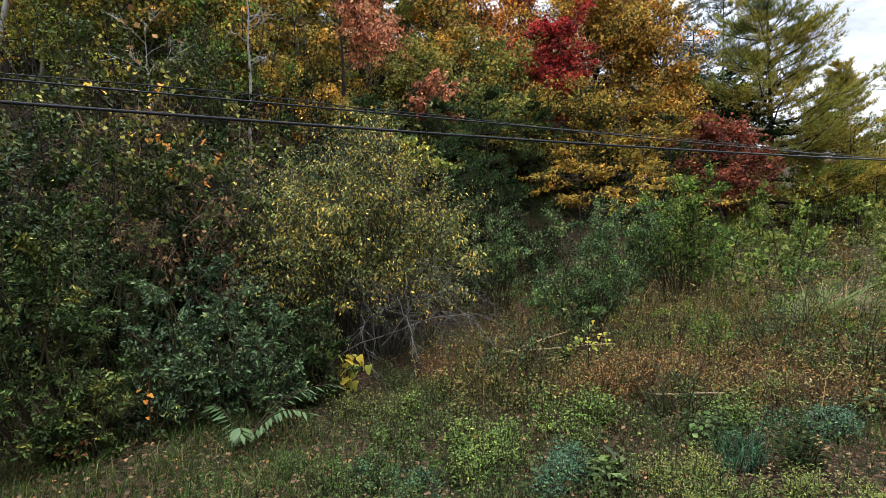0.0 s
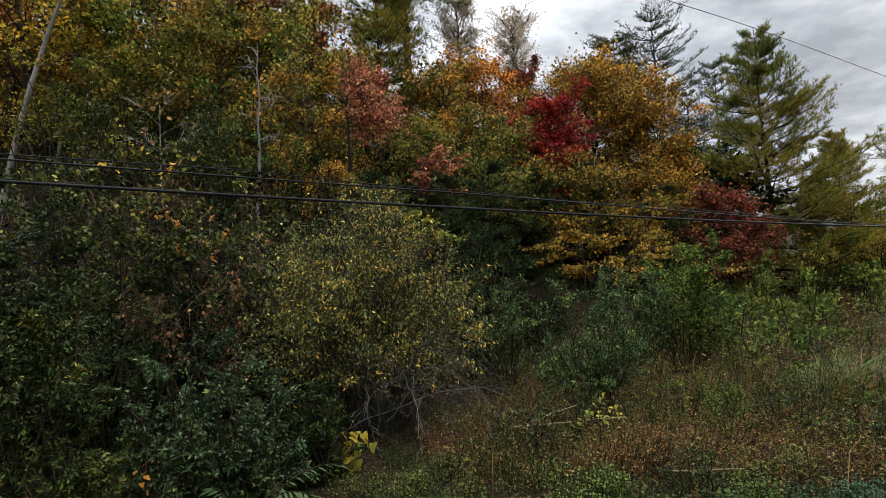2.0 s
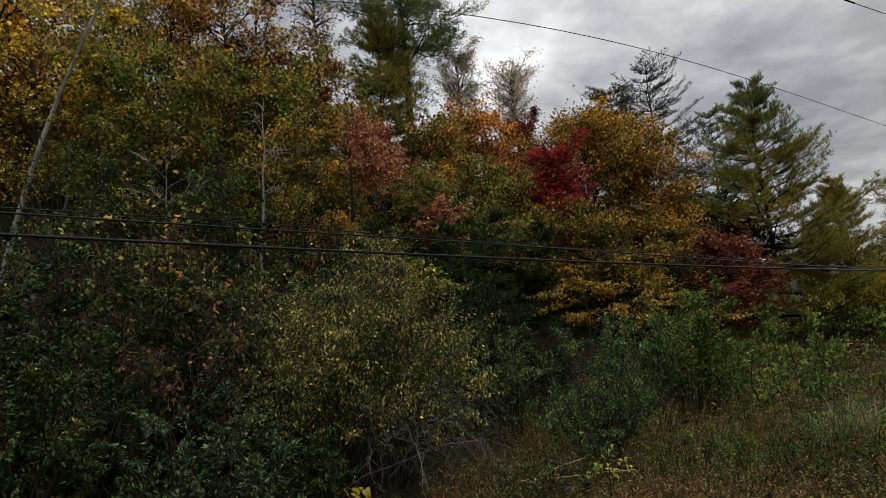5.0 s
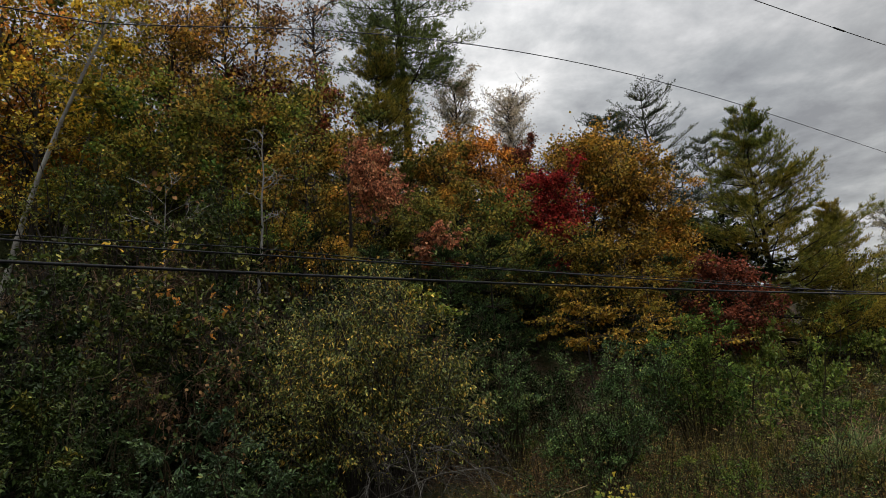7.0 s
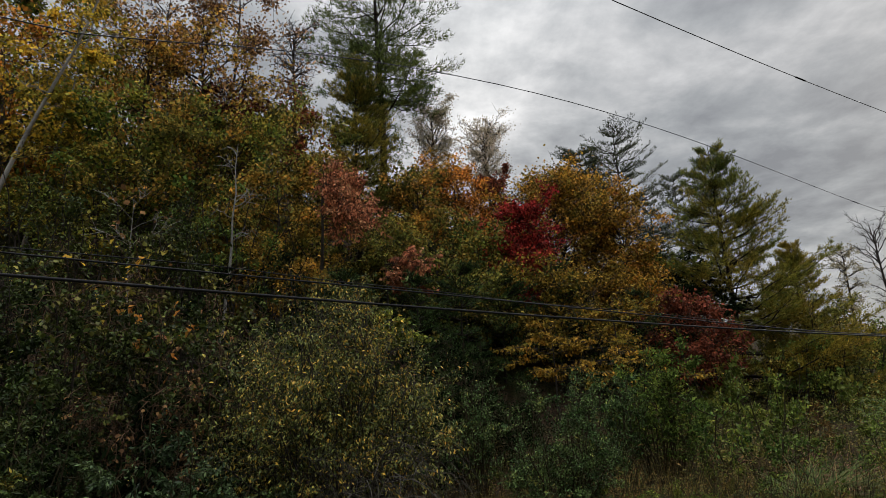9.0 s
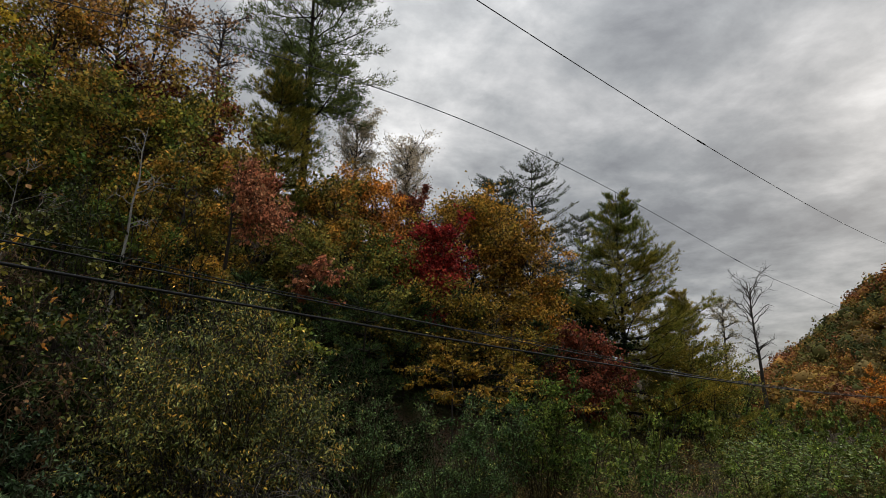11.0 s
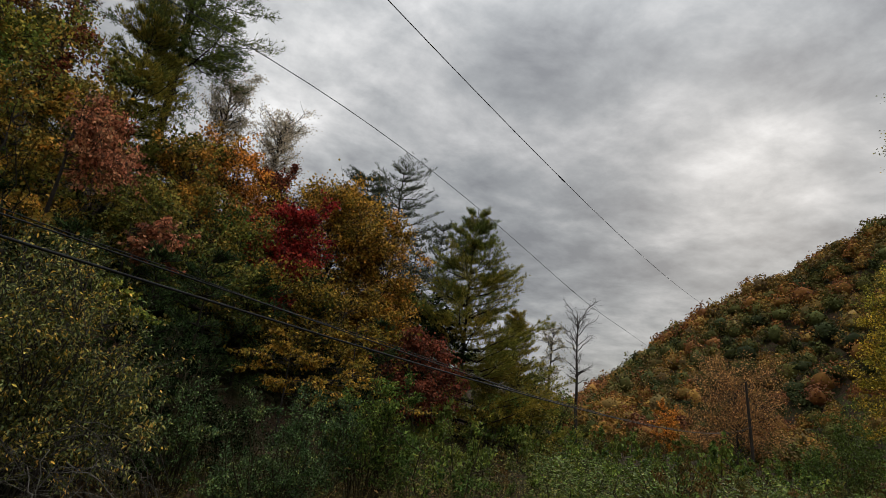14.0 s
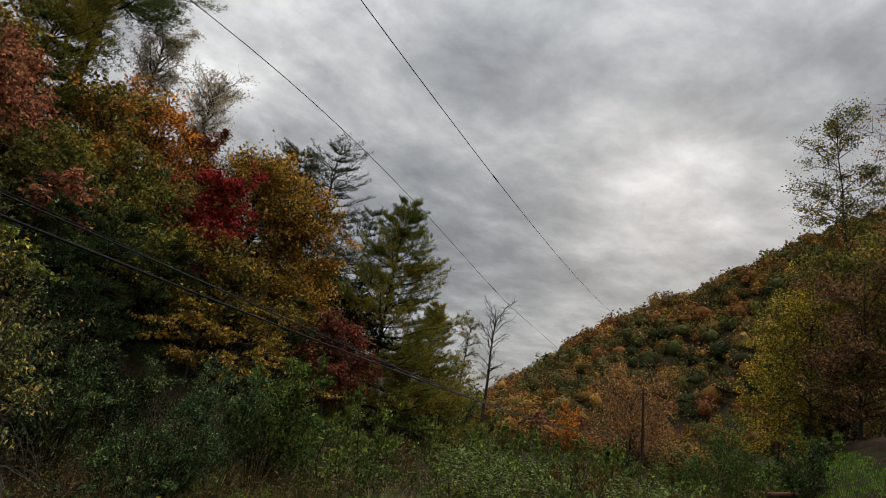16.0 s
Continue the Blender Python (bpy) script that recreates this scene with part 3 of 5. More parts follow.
    a = rng.uniform(0, 2 * math.pi, (n, per))
    D = np.stack([np.cos(a), np.sin(a), rng.uniform(-0.5, 0.7, (n, per)) - droop], -1)
    age = np.clip(rng.uniform(ages[0], ages[1], n)[:, None] * 0.65 + rng.uniform(ages[0], ages[1], (n, per)) * 0.35, 0, 1).ravel()
    L = size * rng.uniform(0.6, 1.3, n * per)
    V, F, k = leaf_arrays(rng, C.reshape(-1, 3), unit(D.reshape(-1, 3)), L, L * wide, 0.9)
    ob = stuff(name, raw_mesh(name, V, [F], leaf, np.repeat(age, k)), label, category)
    if stems:
        S = np.stack([P - tilt * 0.05, P + tilt * (H * 0.5)[:, None], P + tilt * H[:, None] + rng.normal(size=(n, 3)) * 0.02], 1)
        V, F = tubes(S, np.ones((n, 1)) * np.array([0.004, 0.003, 0.0015]), 3)
        part("stalk", raw_mesh("stalk", V, [F], stem), ob)
    return ob


# ---- the line of wires along the meadow ----
def line_point(u, v, z):
    return 0.866 * u - 0.5 * v, 0.5 * u + 0.866 * v, z


def wire_mesh(name, rows, radius, mat, s=6):
    P = np.array([line_point(*r) for r in rows])[None]
    V, F = tubes(P, np.full((1, len(rows)), radius), s)
    return raw_mesh(name, V, [F], mat, smooth=True)


def cable_z(u):
    return EYE + 0.92 - 0.0385 * u + 0.0010 * u * u


def build_wires():
    us = np.linspace(-32, 65.8, 90)
    cab = new("telephone_cable", wire_mesh("telephone_cable", [(u, 5.0, cable_z(u)) for u in us], 0.0125, CABLE, 8))
    tagged(cab, "thick black telephone cable sagging low along the meadow", "cable", "telephone cables")
    for off, rad, slack, lab in ((0.165, 0.008, 0.0, "black telephone cable above a thicker one"), (0.19, 0.005, 0.022, "thin black service wire lashed along a cable")):
        rows = []
        for u in us:
            near = 1 - float(smooth(np.array(u), 2, 13))
            wave = slack * (math.sin(u * 0.9 + 1.0) + 0.5 * math.sin(u * 2.3))
            rows.append((u, 5.03 + 3 * slack, cable_z(u) + 0.03 + slack + (off - 0.03) * near + wave))
        tagged(new("telephone_cable", wire_mesh("telephone_cable", rows, rad, CABLE)), lab, "cable", "telephone cables")

    def low_wire(u):
        q = max(0.0, u) / 11.0
        return EYE + 11.0 * (0.59 + 0.2714 * q - 0.1458 * q ** 2 + 0.0213 * q ** 3 if q < 3.4 else 0.664) + 0.03 * min(0.0, u)

    def high_wire(u):
        return EYE + 7.68 + 0.0013 * u * u * (u < 60) + (4.7 + 0.16 * (u - 60)) * (u >= 60)

    for v, level, mark, lab in ((11.0, low_wire, 30.2, "thin grey power wire high over the meadow"), (6.8, high_wire, 16.9, "thin power wire high above the meadow with a sleeve")):
        w = new("power_wire", wire_mesh("power_wire", [(u, v, level(u)) for u in np.linspace(-40, 150, 140)], 0.011, STEEL))
        tagged(w, lab, "wire", "power wires")
        rows = [(mark + o, v, level(mark + o)) for o in (-0.32, -0.26, 0.26, 0.32)]
        P = np.array([line_point(*r) for r in rows])[None]
        V, F = tubes(P, np.array([[0.012, 0.022, 0.022, 0.012]]), 8)
        part("splice_sleeve", raw_mesh("splice_sleeve", V, [F], CABLE), w, "dark splice sleeve")


build_wires()


def build_pole():
    x, y, z = at(55.7, 64)
    root = thing("utility_pole", (x, y, z), "weathered dark wooden utility pole in brush beside the meadow", "utility pole")
    t = np.linspace(0, 1, 6)
    P = np.stack([-0.75 * t, 0.25 * t, -0.6 + t * 9.0], -1)[None]
    V, F = tubes(P, (0.15 - 0.045 * t)[None], 12)
    top = P[0, -1]
    cap, cf = tubes(np.array([[top, top + np.array([0, 0, 0.02])]]), np.array([[0.105, 0.001]]), 12)
    V, F = join([(V, F), (cap, cf)])
    part("pole_shaft", raw_mesh("pole_shaft", V, [F], POLE, smooth=True), root)
    for zz in (4.0, 4.35):
        V, F = tubes(np.array([[[-0.6, -0.15, zz], [-0.2, 0.3, zz]]]), np.array([[0.03, 0.03]]), 6)
        part("cable_bracket", raw_mesh("cable_bracket", V, [F], STEEL), root, "steel cable bracket")


build_pole()

# ---- near shrubs ----
shrub("willow_bush", "drooping willow-like bush, grey-green leaves turning yellow", at(-8.4, 6.9), (1.6, 1.15), 2.75, LEAF["willow"], 0.046, 44000, 11,
      stems=110, twigs=9, ages=(0.0, 1.0), droop=0.9, puff=0.03, wide=0.38, bark=BARK, lo=0.32, top=0.08, clump=2.5, by_twig=0.2)
BUSHES = [
    (-36.0, 5.5, (0.8, 0.75), 2.05, 15000, (0.1, 0.95), "thicket", "dense yellowish green honeysuckle bush at the meadow's edge"),
    (-15.6, 5.75, (0.5, 0.45), 0.95, 8000, (0.0, 0.7), "thicket", "sparse dark green bush between denser ones"),
    (-22.3, 5.65, (0.74, 0.6), 1.5, 17000, (0.15, 0.95), "honeysuckle", "dense blue-green bush with a few yellow leaves"),
    (-33.5, 4.95, (0.42, 0.36), 0.75, 4200, (0.3, 1.0), "thicket", "low bush with yellow shoot tips hanging to the ground"),
    (-26.5, 5.2, (0.42, 0.34), 0.8, 4500, (0.1, 0.9), "honeysuckle", "low green bush hanging over the verge"),
    (-18.5, 5.25, (0.42, 0.34), 0.72, 4500, (0.1, 0.9), "honeysuckle", "low blue-green bush at the verge"),
    (-13.6, 5.55, (0.36, 0.32), 0.7, 3600, (0.0, 0.7), "thicket", "low dark bush beside dead branches"),
    (-43, 5.4, (0.8, 0.7), 2.0, 9000, (0.15, 1.0), "thicket", "dark green bush with yellowing twig tips"),
    (-30.5, 6.5, (0.5, 0.5), 1.7, 5000, (0, 0.6), "thicket", "narrow dark green bush among others"),
]
for i, (az, d, r, h, n, ages, kind, label) in enumerate(BUSHES):
    shrub("honeysuckle_bush", label, at(az, d), r, h, LEAF[kind], 0.046, n, 12 + i, stems=34, twigs=8, ages=ages, group="roadside bushes", lo=0.08, puff=0.03, wide=0.38)
# most of this scrub takes the leaf colour with shade painted in
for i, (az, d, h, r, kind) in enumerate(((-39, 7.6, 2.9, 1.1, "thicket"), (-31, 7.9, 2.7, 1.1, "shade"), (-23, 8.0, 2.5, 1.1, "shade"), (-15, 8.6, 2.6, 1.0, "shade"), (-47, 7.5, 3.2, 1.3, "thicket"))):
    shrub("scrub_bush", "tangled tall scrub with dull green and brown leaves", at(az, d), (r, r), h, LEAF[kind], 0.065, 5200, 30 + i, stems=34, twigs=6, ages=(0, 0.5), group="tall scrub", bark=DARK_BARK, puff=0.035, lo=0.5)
shrub("privet_bush", "grey-green privet bush with fine small leaves", at(12.8, 7.3), (0.8, 0.7), 1.66, LEAF["privet"], 0.03, 20000, 41, stems=44, twigs=10, ages=(0.1, 0.95), group="privet bushes", puff=0.04)
shrub("privet_bush", "rounded green bush with yellow-green shoot tips", at(22.2, 10.4), (0.95, 0.85), 2.1, LEAF["yellowgreen"], 0.064, 9500, 42, stems=40, twigs=10, ages=(0, 0.7), group="privet bushes", puff=0.04, wide=0.42)
# privet in the near-black leaf colour, which paints in the wood's shade
shrub("privet_bush", "privet bush with tree shade put into its dark leaf colour", at(4.2, 10.2), (0.7, 0.65), 2.3, LEAF["dark_shade"], 0.05, 7000, 43, stems=36, ages=(0, 0.6), group="privet bushes", puff=0.04)
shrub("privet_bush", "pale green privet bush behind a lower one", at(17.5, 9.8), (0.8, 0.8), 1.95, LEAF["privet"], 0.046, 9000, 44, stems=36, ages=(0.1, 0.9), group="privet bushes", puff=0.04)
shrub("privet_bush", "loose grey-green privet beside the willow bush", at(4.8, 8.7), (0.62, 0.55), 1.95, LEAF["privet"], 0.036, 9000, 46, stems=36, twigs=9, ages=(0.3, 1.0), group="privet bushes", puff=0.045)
# dark leaf colour again, for the shade at the wood's foot
shrub("privet_bush", "privet bush at the wood's edge, leaves coloured dark for shade", at(9.0, 11.0), (0.9, 0.7), 1.7, LEAF["dark_shade"], 0.05, 6000, 45, stems=36, ages=(0, 0.6), group="privet bushes", puff=0.04)

# ---- trees on the slope ----
SPEC = [
    # name, label, az, d, h, spread, lo, leaf, size, n, shape, lean, options
    ("birch", "slender pale-barked birch leaning over the slope, thin yellow crown", -38.0, 14.0, 9.4, 1.10, 0.47, "yellow", 0.101, 2160, "vase", (2.4, 0.2), dict(bark=PALE_BARK, trunk=0.062, limbs=18)),
    ("birch", "thin pale-barked birch with few yellow leaves", -34.0, 16.5, 7.3, 1.01, 0.54, "yellow", 0.101, 1080, "vase", (1.3, 0.0), dict(bark=PALE_BARK, trunk=0.05, limbs=16)),
    ("maple_tree", "orange and rust maple on the wooded slope", -39.5, 18.0, 8.4, 2.46, 0.03, "orange", 0.115, 10800, "round", (0.0, 0.0), dict(ages=(0, 0.8))),
    ("maple_tree", "yellow-green maple on the wooded slope", -33.0, 19.5, 6.6, 2.44, 0.02, "yellowgreen", 0.115, 9360, "round", (0.0, 0.0), dict(ages=(0.2, 0.9))),
    ("oak_tree", "olive-green tree turning yellow on the slope", -29.0, 15.0, 4.2, 1.87, 0.02, "yellowgreen", 0.100, 11404, "round", (0.0, 0.0), dict(ages=(0.15, 0.95))),
    ("oak_tree", "olive and brown tree with thinning crown", -22.5, 15.5, 4.5, 1.94, 0.02, "olive", 0.100, 11404, "round", (0.0, 0.0), dict(ages=(0.1, 0.9))),
    ("oak_tree", "tall half-bare tree with rust-brown leaves", -18.0, 18.5, 10.3, 2.27, 0.25, "brown", 0.106, 8236, "vase", (0.0, 0.0), dict(ages=(0, 0.7), puff=0.07, trunk=0.085, twigs=11)),
    ("oak_tree", "tall thin tree with dry brown leaves", -24.0, 19.0, 9.1, 1.96, 0.22, "brown", 0.106, 6969, "vase", (0.0, 0.0), dict(ages=(0, 0.7), puff=0.07, trunk=0.08, twigs=11)),
    ("oak_tree", "olive tree with golden leaf tips", -13.8, 14.5, 3.8, 1.46, 0.06, "olive", 0.092, 9504, "round", (0.0, 0.0), dict(ages=(0.2, 0.95))),
    ("oak_tree", "golden olive tree in the dense wood", -9.5, 16.5, 4.0, 1.57, 0.02, "olive", 0.100, 8236, "round", (0.0, 0.0), dict(ages=(0.1, 0.9))),
    ("oak_tree", "yellow and green tree above a thicket", -17.5, 16.2, 5.0, 1.58, 0.17, "yellowgreen", 0.100, 8236, "round", (0.0, 0.0), dict(ages=(0.2, 1))),
    ("dogwood", "dark maroon dogwood among olive trees", -17.6, 17.5, 5.4, 1.18, 0.59, "rust", 0.101, 3024, "round", (0.0, 0.0), dict(ages=(0, 0.35), limbs=26)),
    ("dogwood", "dull red dogwood beside a tall pine", -11.0, 18.5, 6.6, 0.92, 0.6, "rust", 0.101, 3024, "round", (0.0, 0.0), dict(ages=(0.35, 1), limbs=26)),
    ("oak_tree", "dark olive tree beneath the pines", -2.0, 16.5, 2.7, 1.44, 0.11, "olive", 0.100, 6969, "round", (0.0, 0.0), dict(ages=(0, 0.55))),
    ("oak_tree", "olive-green tree below an orange one", 2.6, 18.0, 3.7, 1.81, 0.28, "olive", 0.100, 8236, "round", (0.0, 0.0), dict(ages=(0, 0.7))),
    ("oak_tree", "green tree turning golden between redder ones", 7.0, 18.5, 3.7, 1.16, 0.32, "yellowgreen", 0.100, 5068, "round", (0.0, 0.0), dict(ages=(0, 0.75))),
    ("sourwood_tree", "sourwood with salmon-pink leaves on drooping sprays", -8.8, 13.8, 5.1, 1.75, 0.66, "pink", 0.075, 6500, "cone", (-0.1, -0.1), dict(droop=0.9, limbs=24, limb_up=-0.35, toward=-0.15, puff=0.04, twigs=10)),
    ("sourwood_tree", "small salmon-pink tree on the slope", -2.6, 13.6, 3.2, 0.85, 0.84, "pink", 0.095, 2160, "round", (0.1, 0.0), dict(limbs=20, limb_up=-0.1, droop=0.8, toward=0.0, puff=0.04)),
    ("bare_tree", "rounded leafless tree against the sky", -11.6, 24.0, 10.3, 1.17, 0.66, "brown", 0.081, 360, "vase", (0.0, 0.0), dict(limbs=44, twigs=13)),
    ("tulip_tree", "thin half-bare tulip tree with pale leaves", 3.0, 26.0, 8.3, 1.09, 0.54, "pale", 0.075, 11000, "spire", (0.0, 0.0), dict(limbs=60, limb_up=0.9, puff=0.1)),
    ("tulip_tree", "thin tulip tree nearly bare of its pale leaves", 8.4, 27.0, 8.9, 1.23, 0.61, "pale", 0.075, 9000, "spire", (0.0, 0.0), dict(limbs=60, limb_up=0.9, puff=0.1, ages=(0.4, 1))),
    ("maple_tree", "orange-leaved maple below the tulip trees", 4.6, 22.0, 5.2, 1.71, 0.3, "orange", 0.101, 14400, "round", (0.0, 0.0), dict(limbs=48, twigs=10, ages=(0, 0.9))),
    ("maple_tree", "thin golden-brown maple with bare dark limbs", 1.2, 20.0, 4.6, 1.37, 0.26, "olive", 0.095, 8640, "round", (0.0, 0.0), dict(limbs=40, twigs=9, ages=(0.3, 1))),
    ("red_maple", "crimson red maple standing out among golden trees", 10.7, 19.2, 5.3, 1.25, 0.4, "red", 0.101, 13000, "spire", (0.0, 0.0), dict(limbs=60, twigs=10)),
    ("red_maple", "dull dark red maple behind a crimson one", 9.2, 23.0, 6.3, 0.84, 0.45, "rust", 0.101, 7200, "spire", (0.0, 0.0), dict(limbs=44, ages=(0.2, 1))),
    ("beech_tree", "broad golden-olive beech with a dense crown", 15.6, 22.5, 6.9, 2.41, 0.16, "gold", 0.101, 34560, "round", (0.0, 0.0), dict(limbs=120, twigs=13, puff=0.07, ages=(0, 0.85))),
    ("beech_tree", "golden beech beside a broader one", 20.6, 22.2, 7.0, 1.61, 0.30, "gold", 0.101, 20160, "round", (0.0, 0.0), dict(limbs=70, twigs=11, puff=0.07, ages=(0, 0.85))),
    ("hornbeam", "low tree with flat layered golden boughs", 13.4, 15.2, 2.5, 2.0, 0.4, "gold", 0.08, 3000, "cone", (0.0, 0.0), dict(limb_up=-0.02, ages=(0.0, 0.6), puff=0.016, limbs=15, twigs=14, flat=0.2)),
    ("hornbeam", "low layered golden tree at the wood's edge", 19.2, 16.2, 3.4, 2.1, 0.42, "gold", 0.08, 3600, "cone", (0.0, 0.0), dict(limb_up=-0.02, ages=(0.0, 0.6), puff=0.016, limbs=17, twigs=14, flat=0.2)),
    ("hornbeam", "small tree with flat yellow-green sprays", -2.4, 11.6, 2.5, 0.75, 0.72, "yellowgreen", 0.074, 2736, "cone", (0.0, 0.0), dict(limb_up=0.02, ages=(0.45, 0.8), puff=0.02, limbs=18, twigs=12, flat=0.2)),
    ("dogwood", "dark wine-red dogwood under a pine", 25.0, 20.5, 4.0, 1.15, 0.29, "rust", 0.108, 6120, "round", (0.0, 0.0), dict(ages=(0, 0.6), limbs=40)),
    ("dogwood", "dark red dogwood in front of a pine", 27.4, 22.5, 3.2, 1.02, 0.33, "rust", 0.108, 3960, "round", (0.0, 0.0), dict(ages=(0, 0.5), limbs=40)),
    ("maple_tree", "yellow maple with orange twig ends in the wood", -36.0, 16.2, 6.0, 2.2, 0.1, "yellow", 0.101, 8640, "round", (0, 0), dict(ages=(0.2, 1.0))),
    ("oak_tree", "gold and olive tree high among brown ones", -26.0, 17.8, 7.0, 2.1, 0.15, "olive", 0.100, 9504, "round", (0, 0), dict(ages=(0.3, 1.0))),
    ("oak_tree", "olive-brown tree beside a green pine", -13.2, 17.2, 6.2, 1.7, 0.15, "olive", 0.100, 8236, "round", (0, 0), dict(ages=(0.1, 0.8))),
    ("oak_tree", "tall yellow and brown tree with a broken crown", -21.0, 17.4, 8.0, 2.0, 0.3, "olive", 0.100, 6969, "round", (0, 0), dict(ages=(0.4, 1.0), limbs=40)),
    ("maple_tree", "golden-orange maple between taller trees", 1.8, 23.0, 4.8, 2.0, 0.2, "gold", 0.101, 8640, "round", (0, 0), dict(ages=(0.1, 0.9), limbs=44)),
    ("beech_tree", "olive and gold tree below a crimson maple", 7.8, 19.4, 3.0, 1.7, 0.15, "gold", 0.095, 9360, "round", (0, 0), dict(ages=(0.0, 0.6), limbs=44)),
    ("beech_tree", "low golden-olive tree at the wood's edge", 11.4, 17.6, 3.0, 1.9, 0.2, "gold", 0.095, 6000, "round", (0, 0), dict(ages=(0.0, 0.5), limbs=36, flat=0.5)),
    ("beech_tree", "low orange-gold tree below a beech", 17.6, 19.0, 3.5, 2.0, 0.2, "gold", 0.095, 6500, "round", (0, 0), dict(ages=(0.0, 0.6), limbs=36, flat=0.5)),
    ("maple_tree", "small olive maple with yellow tips in shade", 5.4, 16.4, 2.6, 1.5, 0.3, "olive", 0.09, 4500, "round", (0, 0), dict(ages=(0.0, 0.7), limbs=30, flat=0.5)),
    ("alder", "slender half-bare tree at the meadow's end", 38.5, 45.0, 9.7, 1.18, 0.54, "pale", 0.100, 2600, "spire", (-0.4, 0.0), dict(limbs=44, ages=(0, 0.5), puff=0.1)),
    ("bare_tree", "leafless tree at the meadow's end", 41.0, 46.0, 10.8, 1.53, 0.48, "brown", 0.100, 0, "vase", (-0.6, 0.0), dict(limbs=34, twigs=12, limb_up=0.9, trunk=0.17)),
    ("oak_tree", "olive and gold tree higher up the slope", -46.0, 20.0, 4.6, 2.6, 0.08, "olive", 0.147, 4400, "round", (0, 0), dict(limbs=24, twigs=6)),
    ("oak_tree", "golden-brown tree higher up the slope", -41.0, 22.5, 4.4, 2.5, 0.05, "gold", 0.147, 4400, "round", (0, 0), dict(limbs=24, twigs=6, ages=(0, 0.6))),
    ("oak_tree", "olive tree in the thick of the wood", -36.0, 24.0, 4.0, 2.6, 0.02, "yellowgreen", 0.147, 4400, "round", (0, 0), dict(limbs=24, twigs=6)),
    ("oak_tree", "yellow-green tree in the thick of the wood", -30.5, 22.5, 4.0, 2.5, 0.02, "olive", 0.147, 4400, "round", (0, 0), dict(limbs=24, twigs=6)),
    ("oak_tree", "olive-brown tree in the thick of the wood", -25.0, 22.0, 4.4, 2.4, 0.02, "olive", 0.147, 4576, "round", (0, 0), dict(limbs=24, twigs=6)),
    ("oak_tree", "brown tree in the thick of the wood", -20.0, 21.5, 4.2, 2.4, 0.02, "brown", 0.147, 4400, "round", (0, 0), dict(limbs=24, twigs=6)),
    ("oak_tree", "olive tree standing behind brown ones", -15.0, 20.5, 4.4, 2.3, 0.02, "olive", 0.147, 4400, "round", (0, 0), dict(limbs=24, twigs=6)),
    ("oak_tree", "dark olive tree below a tall pine", -9.5, 21.0, 4.4, 2.3, 0.02, "olive", 0.147, 4400, "round", (0, 0), dict(limbs=24, twigs=6, ages=(0, 0.7))),
    ("oak_tree", "dark olive tree beneath a tall pine", -1.0, 21.5, 3.7, 2.0, 0.02, "olive", 0.147, 3520, "round", (0, 0), dict(limbs=24, twigs=6, ages=(0, 0.5))),
    ("oak_tree", "olive tree behind the tulip trees", 2.5, 23.5, 3.8, 2.4, 0.02, "olive", 0.126, 7920, "round", (0, 0), dict(limbs=24, twigs=6, ages=(0.1, 0.9))),
    ("oak_tree", "golden tree behind red ones", 12.5, 25.0, 4.2, 2.2, 0.02, "olive", 0.147, 4400, "round", (0, 0), dict(limbs=24, twigs=6, ages=(0, 0.6))),
    # this tree wears the near-black leaf colour that stands for shade
    ("oak_tree", "shade-dark tree behind the golden beech", 25.0, 27.0, 4.6, 2.2, 0.02, "dark_shade", 0.147, 4400, "round", (0, 0), dict(limbs=24, twigs=6)),
    ("bare_tree", "thin pale dead trunk among the leaves", -18.2, 12.4, 5.0, 0.7, 0.5, "brown", 0.100, 0, "vase", (0.25, 0), dict(bark=PALE_BARK, trunk=0.05, limbs=9, twigs=5)),
    ("bare_tree", "leafless grey sapling on the slope", -26.0, 11.6, 3.6, 0.9, 0.3, "brown", 0.121, 64, "vase", (0, 0), dict(bark=PALE_BARK, trunk=0.03, limbs=14, twigs=6)),
    # across the lane
    ("ash_tree", "tall half-leaved dark tree above the lane", 71.2, 46, 24, 3.0, 0.3, "olive", 0.14, 15000, "round", (0, 0), dict(ages=(0, 0.6), limbs=60, twigs=10, puff=0.08, trunk=0.17)),
    ("ash_tree", "tall nearly bare tree above the lane", 74.4, 47, 25, 3.4, 0.4, "brown", 0.13, 8000, "vase", (0, 0), dict(limbs=56, twigs=10, puff=0.08, trunk=0.16)),
    ("maple_tree", "rust-orange maple beside the lane", 71.5, 38, 10.4, 3.4, 0.08, "brown", 0.15, 15000, "round", (0, 0), dict(limbs=60, ages=(0.0, 0.45), trunk=0.11)),
    ("maple_tree", "rust and olive maple beside the lane", 75.6, 39, 11.4, 3.6, 0.12, "olive", 0.17, 13000, "round", (0, 0), dict(limbs=40, ages=(0.1, 0.7), trunk=0.11)),
    ("maple_tree", "olive-gold maple by the lane", 68.2, 41, 11.0, 3.0, 0.06, "yellow", 0.14, 16000, "round", (0, 0), dict(limbs=60, ages=(0.0, 0.6), trunk=0.1)),
    ("maple_tree", "lower yellow maple by the lane", 66.0, 44, 8.0, 2.4, 0.1, "yellow", 0.13, 12000, "round", (0, 0), dict(limbs=54, ages=(0.1, 0.9), trunk=0.09)),
    ("maple_tree", "dark olive and rust tree behind the lane", 69.6, 44, 12.5, 3.4, 0.05, "olive", 0.18, 11000, "round", (0, 0), dict(limbs=50, ages=(0, 0.6), trunk=0.1)),
